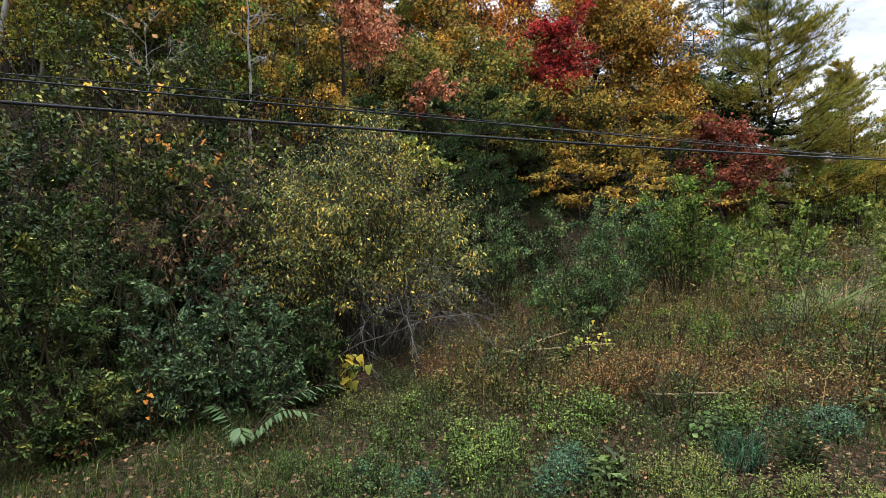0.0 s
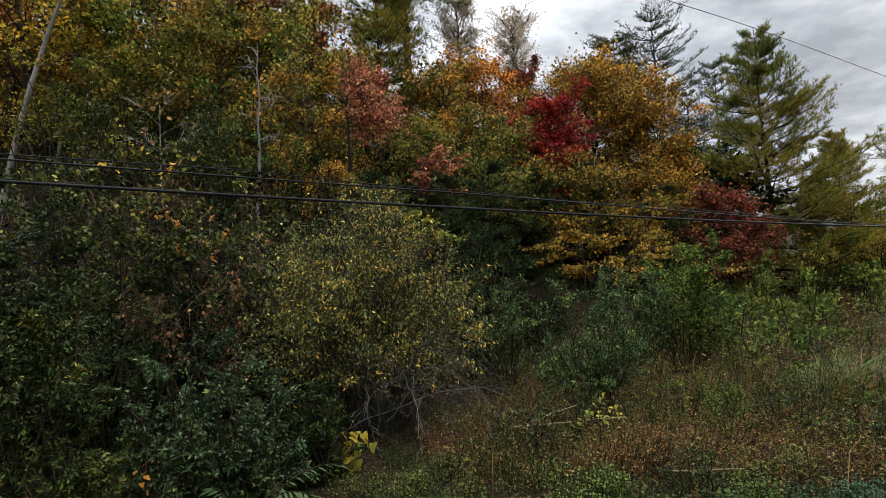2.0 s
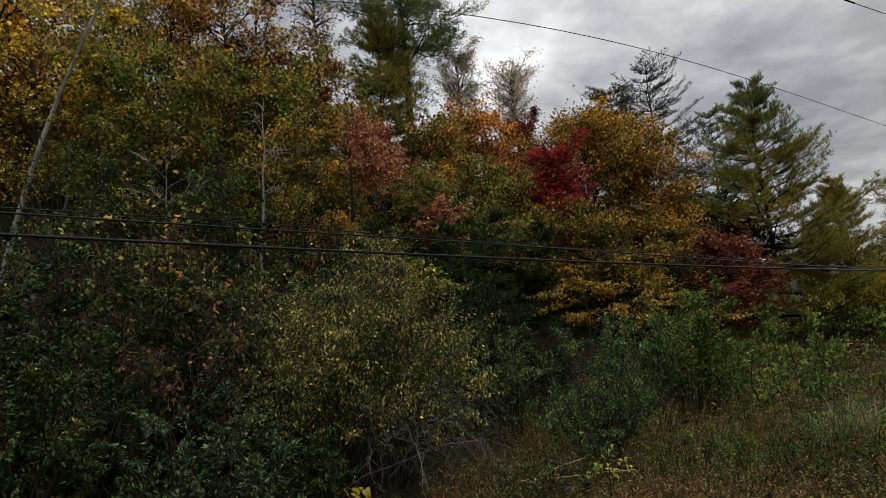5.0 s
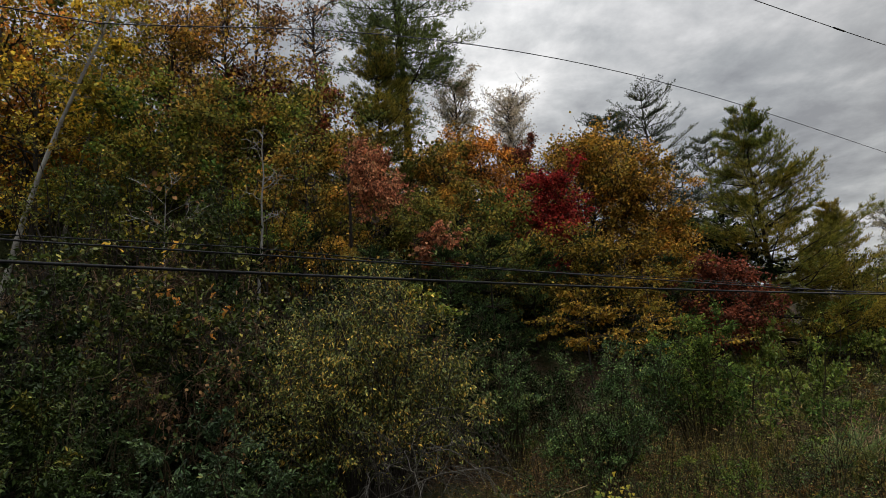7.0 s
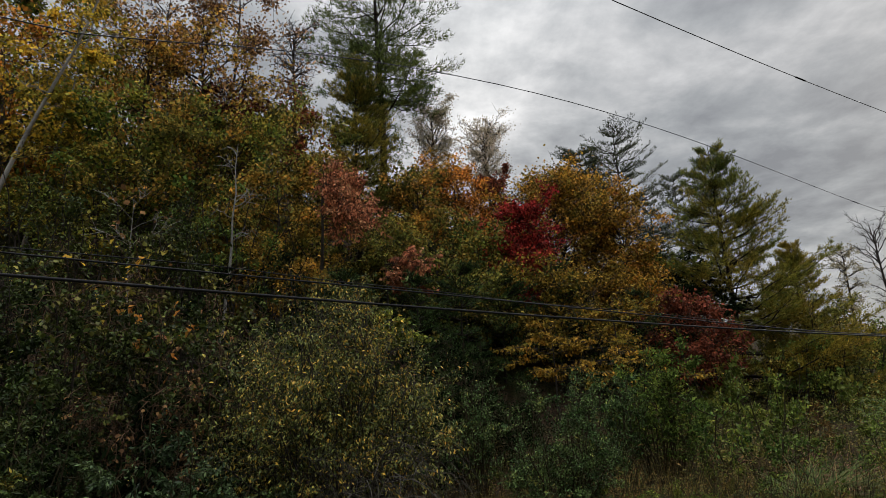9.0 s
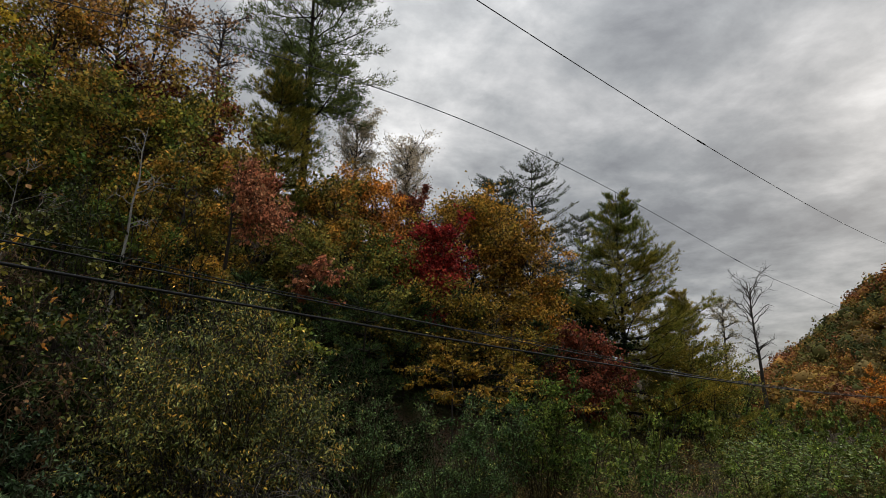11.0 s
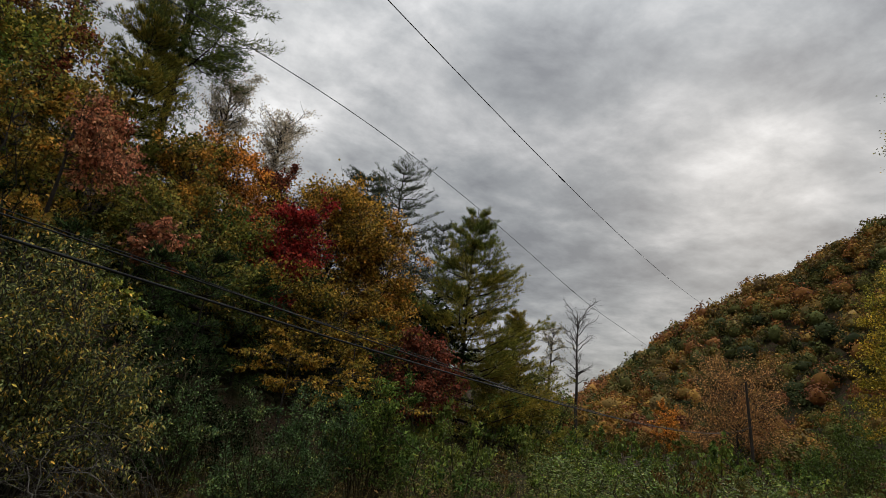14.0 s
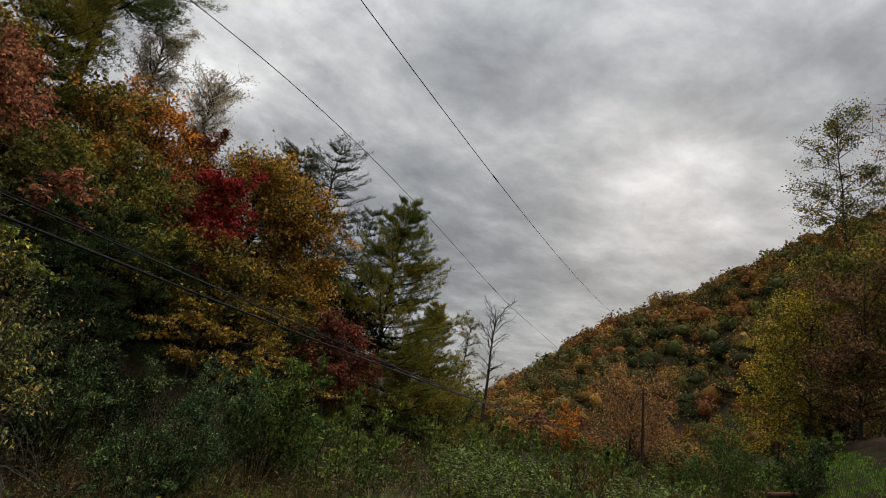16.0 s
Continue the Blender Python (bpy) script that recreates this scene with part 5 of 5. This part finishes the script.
ground_patch("rust_weeds", "rust-orange dying weeds in the verge", 14, 30, 4.6, 6.6, 600, 0.3, 18, 0.026, "dry", 435, 0.4, (0.4, 1.0))
ground_patch("dock_plant", "broad dark green leaves low on bare soil", 13, 17, 3.35, 3.6, 26, 0.14, 9, 0.09, "thicket", 436, 0.45, (0.5, 0.8))
ground_patch("wilted_plant", "dark wilted plant drooping over dead leaves", 31.5, 34.5, 3.9, 4.25, 30, 0.26, 16, 0.05, "dark_shade", 429, 0.3, (0.3, 1.0))


def frond_plant():
    """A sumac sprout: arching stalks with paired leaflets, each leaflet a piece."""
    x, y, z = at(-20.5, 4.75)
    root = thing("sumac_sprout", (x, y, z), "pale green sumac sprout with arching feather leaves on the verge", "plant")
    rng = np.random.default_rng(430)
    one = np.zeros((1, 3))
    V, F, k = leaf_arrays(np.random.default_rng(1), one, np.array([[1.0, 0, 0]]), 0.115, 0.03, 1.0, True)
    leaflet = raw_mesh("leaflet", V, [F], LEAF["honeysuckle"], np.full(k, 0.6))
    for az, ln, up in ((8, 0.8, 0.4), (-20, 0.62, 0.3), (-70, 0.4, 0.22), (150, 0.34, 0.26), (38, 0.6, 0.3)):
        t = np.linspace(0, 1, 9)
        a = radians(az)
        P = np.stack([math.cos(a) * ln * t, math.sin(a) * ln * t, up * np.sin(t * 2.0) - 0.04 * (1 - t)], -1)
        V, F = tubes(P[None], np.linspace(0.007, 0.002, 9)[None], 4)
        stalk = part("stalk", raw_mesh("stalk", V, [F], STEM), root)
        for j in range(13):
            f = 0.18 + 0.82 * j / 12
            p = np.array([np.interp(f, t, P[:, c]) for c in range(3)])
            for side in ((-1, 1) if j < 12 else (0,)):
                ob = part("leaflet", leaflet, stalk)
                turn = az + side * (58 - 20 * f) + float(rng.uniform(-8, 8))
                ob.matrix_local = pose(*p, 0, float(rng.uniform(8, 30)), turn) @ Matrix.Scale(float(rng.uniform(0.85, 1.15)), 4)


frond_plant()


def big_leaf_mesh(name, size, mat, age, seed):
    """A broad lobed leaf, gently cupped, stalk at the origin."""
    rng = np.random.default_rng(seed)
    a = np.linspace(-2.6, 2.6, 13)
    r = size * (0.55 + 0.16 * np.cos(a * 3.0) + 0.1 * np.cos(a)) * (1 + rng.uniform(-0.06, 0.06, 13))
    V = np.stack([r * np.cos(a) + size * 0.3, r * np.sin(a), 0.25 * r * np.abs(np.sin(a)) - 0.2 * r], -1)
    V = np.concatenate([[[size * 0.2, 0, 0.0]], V, [[0, 0, 0]]])
    F = np.array([[0, i, i + 1] for i in range(1, 13)] + [[0, 13, 14], [0, 14, 1]])
    return raw_mesh(name, V, [F], mat, np.full(len(V), age))


def leafy_vine(name, label, place, paths, count, size, mat, ages, seed, stem_mat=STEM, category="vine"):
    """A stem or vine with broad leaves, each a piece."""
    root = thing(name, place, label, category)
    rng = np.random.default_rng(seed)
    meshes = [big_leaf_mesh("leaf", size, mat, float(v), seed + i) for i, v in enumerate(np.linspace(ages[0], ages[1], 4))]
    for P in paths:
        P = np.array(P, float)
        t = np.linspace(0, 1, 12)
        s = np.linspace(0, 1, len(P))
        Q = np.stack([np.interp(t, s, P[:, c]) for c in range(3)], -1)
        V, F = tubes(Q[None], np.linspace(0.007, 0.003, 12)[None], 4)
        stem = part("stem", raw_mesh("stem", V, [F], stem_mat), root)
        for j in range(count):
            f = rng.uniform(0.1, 1.0)
            p = np.array([np.interp(f, t, Q[:, c]) for c in range(3)]) + rng.normal(size=3) * 0.03
            ob = part("leaf", meshes[int(rng.integers(0, 4))], stem)
            ob.matrix_local = pose(*p, float(rng.uniform(-30, 30)), float(rng.uniform(15, 75)), float(rng.uniform(-170, 10))) @ Matrix.Scale(float(rng.uniform(0.7, 1.2)), 4)


fallen_leaves()
leafy_vine("grape_vine", "grape vine with large yellow leaves hanging from a bush", at(-11.2, 5.55),
           [[(-0.3, 0.25, -0.02), (-0.28, 0.2, 0.4), (-0.1, 0.05, 0.5), (0.12, 0.0, 0.34)], [(0.05, 0.25, -0.02), (0.1, 0.15, 0.3), (0.05, 0, 0.12)], [(0.0, 0.3, -0.02), (0.1, 0.1, 0.42), (0.28, 0.05, 0.3)]], 12, 0.085, LEAF["yellowgreen"], (0.55, 0.95), 440)
leafy_vine("red_sapling", "small sapling with pinkish-red leaves on the verge", at(-33.7, 4.77), [[(0, 0, -0.03), (0.02, 0, 0.15), (0.06, 0, 0.3)], [(0, 0, -0.03), (-0.06, 0.02, 0.12), (-0.1, 0, 0.22)]], 11, 0.032, LEAF["pink"], (0.1, 0.5), 441, category="sapling")
leafy_vine("pokeweed", "dark upright stalk with a few yellow-green leaves", at(13.6, 5.35), [[(0, 0, -0.03), (0.01, 0, 0.35), (0.02, 0, 0.66)], [(0.01, 0, 0.4), (0.12, -0.04, 0.5), (0.2, -0.05, 0.47)], [(0.01, 0, 0.36), (-0.1, 0, 0.45), (-0.17, 0, 0.4)]], 16, 0.03, LEAF["yellowgreen"], (0.4, 0.9), 442, DARK_BARK, "weed")
leafy_vine("mullein_stalk", "dry pale stalk with withered leaves", at(4.2, 6.9), [[(0, 0, -0.03), (0.0, 0, 0.2), (0.01, 0, 0.36)]], 7, 0.05, LEAF["dry"], (0.6, 1.0), 443, STRAW, "weed")
leafy_vine("maple_sapling", "thin maple sapling with broad orange and yellow leaves", at(-22.6, 8.6), [[(0, 0, -0.03), (0.05, 0, 1.6), (0.12, 0, 2.9)], [(0.05, 0, 1.7), (-0.3, -0.1, 2.3), (-0.55, -0.1, 2.5)], [(0.06, 0, 1.9), (0.35, -0.1, 2.2), (0.5, -0.1, 2.15)], [(0.06, 0, 1.3), (-0.2, -0.15, 1.9), (-0.35, -0.2, 2.0)]], 13, 0.075, LEAF["orange"], (0.15, 0.8), 445, BARK, "sapling")
leafy_vine("maple_sapling", "maple sapling with scattered yellow leaves under trees", at(-27.2, 9.6), [[(0, 0, -0.03), (-0.05, 0, 1.7), (0.02, 0, 3.3)], [(0, 0, 2.0), (-0.4, -0.1, 2.7), (-0.7, -0.1, 3.0)], [(0, 0, 2.3), (0.4, -0.1, 2.8), (0.75, -0.1, 2.9)]], 11, 0.075, LEAF["yellow"], (0.3, 1.0), 446, BARK, "sapling")
leafy_vine("maple_sapling", "pale trunk sapling with salmon-orange leaves", at(-21.0, 9.4), [[(0, 0, -0.03), (0.1, 0, 1.4), (0.15, 0, 2.4)], [(0.1, 0, 1.6), (0.5, -0.1, 1.9), (0.7, -0.1, 1.8)], [(0.1, 0, 1.5), (-0.3, -0.1, 1.9), (-0.6, -0.1, 1.85)]], 13, 0.08, LEAF["pink"], (0.5, 1.0), 447, BARK, "sapling")
leafy_vine("orange_seedling", "seedling with orange leaves in a bush", at(-28.2, 4.95), [[(0, 0, -0.03), (0.02, 0, 0.3), (0.03, 0, 0.46)]], 9, 0.038, LEAF["orange"], (0.2, 0.8), 444, category="sapling")


def fallen_stick(label, place, length, turn, rise, seed, radius=0.009, mat=STRAW):
    rng = np.random.default_rng(seed)
    t = np.linspace(0, 1, 8)
    P = np.stack([t * length, np.cumsum(rng.normal(size=8)) * length * 0.012, t * rise + radius], -1)
    V, F = tubes(P[None], np.linspace(radius, radius * 0.5, 8)[None], 6)
    ob = new("fallen_stick", raw_mesh("fallen_stick", V, [F], mat, smooth=True))
    ob.matrix_world = pose(*place, 0, 0, turn)
    tagged(ob, label, "stick", "fallen sticks")


for label, az, d, ln, turn, rise, rad in (("pale dry stick lying across the weeds", 5.6, 5.7, 1.05, -8, 0.06, 0.008), ("thin pale stick over brown weeds", 6.6, 5.85, 0.6, 14, 0.12, 0.007),
                                          ("dry stick slanting over dead weeds", 19.5, 5.0, 0.55, -40, 0.1, 0.007), ("pale stick on dead leaves", 31.5, 5.6, 0.4, 12, 0.03, 0.008), ("pale stub of log on the verge", 41.0, 5.9, 0.4, -6, 0.02, 0.03)):
    x, y, z = at(az, d)
    fallen_stick(label, (x, y, z + (0.24 if az < 19 else 0.12)), ln, turn, rise, int(450 + az * 3), rad)


def grass_clump():
    """Tall arching grass with pale plumes."""
    x, y, z = at(34.4, 8.5)
    root = thing("silver_grass", (x, y, z), "clump of tall arching silver grass with pinkish plumes", "grass clump")
    rng = np.random.default_rng(460)
    n, k = 760, 6
    a = rng.normal(0.1, 0.9, n)
    base = np.stack([rng.normal(size=n) * 0.14 - 0.15, rng.normal(size=n) * 0.12, np.full(n, -0.03)], -1)
    ln = rng.uniform(0.5, 0.95, n)
    t = np.linspace(0, 1, k)
    reach = ln * rng.uniform(0.45, 1.15, n)
    P = base[:, None] + np.stack([np.cos(a)[:, None] * reach[:, None] * t ** 1.4, np.sin(a)[:, None] * reach[:, None] * t ** 1.4, (ln[:, None] * (1.15 * t - 0.75 * t ** 2.4 * rng.uniform(0.5, 1.1, (n, 1))))], -1)
    S = np.stack([-np.sin(a), np.cos(a), np.zeros(n)], -1)[:, None]
    W = 0.0085 * np.array([0.8, 1, 1, 0.8, 0.5, 0.1])[None, :, None]
    V = np.stack([P - S * W, P + S * W], 2).reshape(-1, 3)
    i = np.arange(n * k * 2).reshape(n, k, 2)
    q = np.stack([i[:, :-1, 0], i[:, :-1, 1], i[:, 1:, 1], i[:, 1:, 0]], -1).reshape(-1, 4)
    part("blade_tuft", raw_mesh("blade_tuft", V, [q], LEAF["reed"], np.repeat(rng.uniform(0.0, 1.0, n) ** 1.6, k * 2)), root)
    tips = P[rng.choice(n, 60, replace=False), -1] + np.array([0, 0, 0.08])
    C = np.repeat(tips, 26, 0) + rng.normal(size=(60 * 26, 3)) * np.array([0.05, 0.03, 0.05])
    V, F, kk = leaf_arrays(rng, C, unit(rand_dir(rng, len(C)) * 0.5 + np.array([0.7, 0, 0.5])), 0.05, 0.006, 0.2)
    part("plume", raw_mesh("plume", V, [F], LEAF["plume"], np.repeat(rng.uniform(0, 1, len(C)), kk)), root, "pinkish dry plumes")


grass_clump()


def dead_tangle():
    """Bare grey twigs that hang under the willow bush, and one pale forked branch."""
    x, y, z = at(-5.2, 6.0)
    root = thing("dead_branches", (x, y, z), "tangle of bare grey twigs under the willow bush", "dead branches")
    rng = np.random.default_rng(470)
    n = 80
    start = np.stack([rng.uniform(-0.75, 0.85, n), rng.uniform(0.0, 0.7, n), rng.uniform(0.5, 1.2, n)], -1)
    d = np.stack([rng.normal(0.35, 0.6, n), rng.normal(-0.25, 0.3, n), rng.uniform(-1.0, 0.1, n)], -1)
    end = start + unit(d) * rng.uniform(0.3, 0.75, (n, 1))
    end[:, 2] = np.maximum(end[:, 2], 0.04)
    P = limb_paths(rng, start, end, 6, 0.16, 0.05)
    T = twigs_from(rng, P, 5, 0.26, -0.4)
    parts = [tubes(P, np.ones((n, 1)) * np.linspace(0.0048, 0.002, 6), 4), tubes(T, np.ones((len(T), 1)) * np.array([0.002, 0.0015, 0.001]), 3)]
    V, F = join(parts)
    part("twig", raw_mesh("twig", V, [F], DEAD_WOOD), root)
    # pale forked branches arching out of the bush and hanging down
    for base, tip, hang, r in (((-0.75, 0.35, 0.05), (0.75, -0.2, 0.66), 0.9, 0.008), ((-0.35, 0.2, 0.75), (-0.3, -0.22, 0.15), 0.35, 0.006), ((0.0, 0.2, 0.85), (0.28, -0.25, 0.1), 0.4, 0.006),
                               ((-0.2, 0.3, 0.3), (0.55, -0.1, 0.95), 0.5, 0.007), ((0.3, 0.2, 0.9), (1.05, -0.1, 0.3), 0.5, 0.006), ((-0.6, 0.2, 0.4), (-0.05, -0.2, 0.75), 0.3, 0.006)):
        t = np.linspace(0, 1, 9)[:, None]
        P = np.array(base) * (1 - t) + np.array(tip) * t + np.array([0, 0, hang * 0.2]) * np.sin(t * 3.1) + np.cumsum(rng.normal(size=(9, 3)), 0) * 0.024
        T = twigs_from(rng, P[None], 14, 0.22, -0.5)
        V, F = join([tubes(P[None], np.linspace(r, r * 0.25, 9)[None], 6), tubes(T, np.ones((len(T), 1)) * np.array([0.0024, 0.0018, 0.001]), 4)])
        part("branch", raw_mesh("branch", V, [F], GREY_WOOD, smooth=True), root, "pale forked dead branch")


dead_tangle()


def vine_tangle(label, place, half, h, n, leaves, leaf, size, seed, ages=(0, 1), wood=DRY_STEM):
    """Thin bare vines that arch over a mound and hang down, with scattered leaves."""
    root = thing("vine_tangle", place, label, "vine", "vine tangles")
    rng = np.random.default_rng(seed)
    a = rng.uniform(0, 2 * math.pi, n)
    r = np.sqrt(rng.uniform(0, 1, n))
    start = np.stack([np.cos(a) * half * r * 0.7, np.sin(a) * half * r * 0.5, h * rng.uniform(0.25, 0.95, n)], -1)
    d = np.stack([np.cos(a) + rng.normal(size=n) * 0.6, np.sin(a) * 0.7 + rng.normal(size=n) * 0.5, rng.uniform(-1.2, 0.5, n)], -1)
    end = start + unit(d) * rng.uniform(0.3, 1.0, (n, 1)) * half
    end[:, 2] = np.maximum(end[:, 2], 0.05)
    P = limb_paths(rng, start, end, 8, 0.2, 0.07)
    T = twigs_from(rng, P, 3, 0.32 * half, -0.4)
    up = rng.choice(n, 10, replace=False)
    stem = limb_paths(rng, np.stack([start[up, 0] * 0.6, start[up, 1] * 0.6, np.full(10, -0.08)], -1), start[up], 8, 0.0, 0.05)
    V, F = join([tubes(stem, np.ones((10, 1)) * np.linspace(0.014, 0.006, 8), 5), tubes(P, np.ones((n, 1)) * np.linspace(0.006, 0.002, 8), 4), tubes(T, np.ones((len(T), 1)) * np.array([0.003, 0.0022, 0.0014]), 3)])
    part("stem", raw_mesh("stem", V, [F], wood), root)
    if leaves:
        leaf_cloud("foliage", rng, T, leaves, size, LEAF[leaf], root, spread=0.04, droop=0.6, ages=ages, wide=0.75, fine=True)


# nearly all these vines share the scrub's shade-darkened leaf colour
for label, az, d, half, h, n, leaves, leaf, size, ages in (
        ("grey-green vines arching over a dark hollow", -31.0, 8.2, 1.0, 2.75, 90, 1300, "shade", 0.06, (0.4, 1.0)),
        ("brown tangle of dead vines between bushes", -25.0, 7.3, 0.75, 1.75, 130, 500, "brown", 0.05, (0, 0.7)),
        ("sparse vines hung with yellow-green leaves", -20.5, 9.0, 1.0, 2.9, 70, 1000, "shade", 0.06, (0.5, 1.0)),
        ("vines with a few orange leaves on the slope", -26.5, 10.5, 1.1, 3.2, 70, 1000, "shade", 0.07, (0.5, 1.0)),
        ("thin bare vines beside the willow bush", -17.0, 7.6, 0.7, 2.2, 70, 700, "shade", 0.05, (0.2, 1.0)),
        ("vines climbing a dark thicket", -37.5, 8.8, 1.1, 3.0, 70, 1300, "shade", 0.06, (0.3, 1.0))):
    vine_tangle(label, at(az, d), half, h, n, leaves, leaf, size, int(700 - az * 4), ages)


# ---- the wood on the hill across the valley ----
def far_wood():
    """Crowns of the far wood: many small leafy sprays over lumpy crowns, one colour to a tree."""
    rng = np.random.default_rng(500)
    per = 180
    gx, gy = np.meshgrid(np.arange(40, 290, 4.1), np.arange(0, 230, 4.1))
    x = (gx + rng.uniform(-2.1, 2.1, gx.shape)).ravel()
    y = (gy + rng.uniform(-2.1, 2.1, gy.shape)).ravel()
    az, r = np.degrees(np.arctan2(x, y)), np.hypot(x, y)
    keep = (az > 38.5) & (az < 74) & (r > np.where(az < 62, 94, 110)) & (r < 270)
    x, y, r = x[keep], y[keep], r[keep]
    n = len(x)
    rad = 1.7 + 1.9 * rng.uniform(0, 1, n) ** 1.5
    rad = rad * np.where(r < 150, 0.75, 1.0)
    hgt = rad * rng.uniform(1.7, 2.6, n)
    mid = np.stack([x, y, ground_z(x, y) + hgt * rng.uniform(0.4, 0.75, n)], -1)
    size = np.stack([rad * rng.uniform(0.85, 1.25, n), rad * rng.uniform(0.85, 1.25, n), hgt * 0.5], -1)
    # stands of one kind run over the slope, with single trees of others among them
    stand = np.sin(x * 0.11 + 1.0 + np.sin(y * 0.07)) * np.sin(y * 0.13 + 0.4 + np.sin(x * 0.05) * 2) + 0.6 * np.sin(x * 0.27 - y * 0.21)
    kind = np.clip(0.56 + 0.18 * stand + 0.24 * rng.normal(size=n), 0, 1)
    ph = rng.uniform(0, 6.3, (n, 1, 3))

    def lumpy(d):
        big = np.sin(d[..., 0] * 4.5 + ph[..., 0]) * np.sin(d[..., 1] * 4.5 + ph[..., 1]) + 0.8 * np.sin(d[..., 2] * 6 + ph[..., 2] + d[..., 0] * 4)
        return 1 + 0.26 * big + 0.14 * np.sin(d[..., 0] * 11 + ph[..., 1]) * np.sin(d[..., 1] * 12 + ph[..., 2]) * np.sin(d[..., 2] * 11 + ph[..., 0])

    ball = bmesh.new()
    bmesh.ops.create_icosphere(ball, subdivisions=1, radius=1.0)
    ball.verts.index_update()
    bd = np.array([v.co[:] for v in ball.verts])
    bf = np.array([[v.index for v in f.verts] for f in ball.faces])
    ball.free()
    d = np.broadcast_to(bd, (n, len(bd), 3))
    core = mid[:, None] + d * size[:, None] * (lumpy(d) * 0.66 * rng.uniform(0.85, 1.1, d.shape[:2]))[..., None]
    cf = (bf[None] + (np.arange(n) * len(bd))[:, None, None]).reshape(-1, 3)
    # the nearer crowns are closer set with sprays
    who = np.concatenate([np.repeat(np.arange(n), per), np.repeat(np.flatnonzero(r < 150), 110)])
    ph = ph[who, 0]
    d = rand_dir(rng, len(who))
    d[:, 2] = np.abs(d[:, 2]) * 1.35 - 0.4
    d = unit(d)
    C = mid[who] + d * size[who] * (lumpy(d) * rng.uniform(0.7, 0.95, len(who)))[:, None]
    N = unit(d * 0.8 + rng.normal(size=d.shape) * 0.55 + np.array([0, 0, 0.2]))
    A = unit(np.cross(N, rand_dir(rng, len(N))))
    B = np.cross(N, A)
    L = (np.where(r[who] < 150, 0.26, np.clip(r[who] * 0.0019, 0.28, 0.44)) * rng.uniform(0.6, 1.35, len(who)))[:, None]
    V = np.stack([C - A * L, C + B * L * 0.75 + N * L * 0.2, C + A * L, C - B * L * 0.75 + N * L * 0.2], 1).reshape(-1, 3)
    i = np.arange(len(C))[:, None] * 4 + len(bd) * n
    F = np.concatenate([cf, i + np.array([0, 1, 2]), i + np.array([0, 2, 3])])
    # cores take a lower age, mostly darker: shade between sprays put into colour
    age = np.concatenate([np.repeat(kind * 0.85, len(bd)), np.repeat(np.clip(kind[who] + rng.normal(size=len(who)) * 0.08, 0, 1), 4)])
    stuff("hill_wood", raw_mesh("hill_wood", np.concatenate([core.reshape(-1, 3), V]), [F], LEAF["far"], age), "autumn wood of gold, rust and green on the far hill", "woodland")


far_wood()


# ---- lane and lawn on the bank ----
def build_lane():
    us = np.linspace(26, 46, 52)
    rows = []
    for off, lift in ((-0.55, -0.3), (-0.42, 0.18), (-0.2, 0.2), (0, 0.21), (0.2, 0.2), (0.42, 0.18), (0.55, -0.3)):
        p = np.array([line_point(u, -7.2 + off, 0) for u in us])
        p[:, 2] = ground_z(p[:, 0], p[:, 1]) + lift
        rows.append(p)
    V = np.concatenate(rows)
    q = np.concatenate([np.stack([np.arange(51) + k * 52, np.arange(1, 52) + k * 52, np.arange(1, 52) + (k + 1) * 52, np.arange(51) + (k + 1) * 52], -1) for k in range(6)])
    tagged(new("lane", raw_mesh("lane", V, [q], ASPHALT)), "narrow leaf-strewn gravel lane on the bank", "lane", kind="structure")
    rng = np.random.default_rng(600)
    n = 17000
    u, v = rng.uniform(17, 38, n), -2.2 - 4.0 * rng.uniform(0, 1, n)
    P = np.stack([0.866 * u - 0.5 * v, 0.5 * u + 0.866 * v, np.zeros(n)], -1)
    P[:, 2] = ground_z(P[:, 0], P[:, 1]) - 0.01
    V, F = blades(rng, P, rng.uniform(0.07, 0.16, n), 0.02, rng.uniform(0.2, 0.8, n))
    stuff("bank_grass", raw_mesh("bank_grass", V, F, LEAF["lawn"], np.repeat(np.clip(rng.normal(0.4, 0.2, n), 0, 1), 5)), "mown green grass on the bank below the lane", "grass")


build_lane()


def fallen_log():
    x, y, z = at(66.3, 28.0)
    t = np.linspace(0, 1, 8)
    P = np.stack([t * 2.2 - 1.1, 0.08 * np.sin(t * 5), 0.12 + 0.45 * t], -1)[None]
    V, F = tubes(P, (0.13 - 0.04 * t)[None], 9)
    ob = new("fallen_log", raw_mesh("fallen_log", V, [F], rough_mat("red_brown_log", [(0.3, (0.1, 0.045, 0.03)), (0.7, (0.24, 0.12, 0.08))], 5), smooth=True))
    ob.matrix_world = pose(x, y, z + 0.02, 0, 0, -60)
    tagged(ob, "reddish-brown fallen log lying in the brush", "log")


fallen_log()
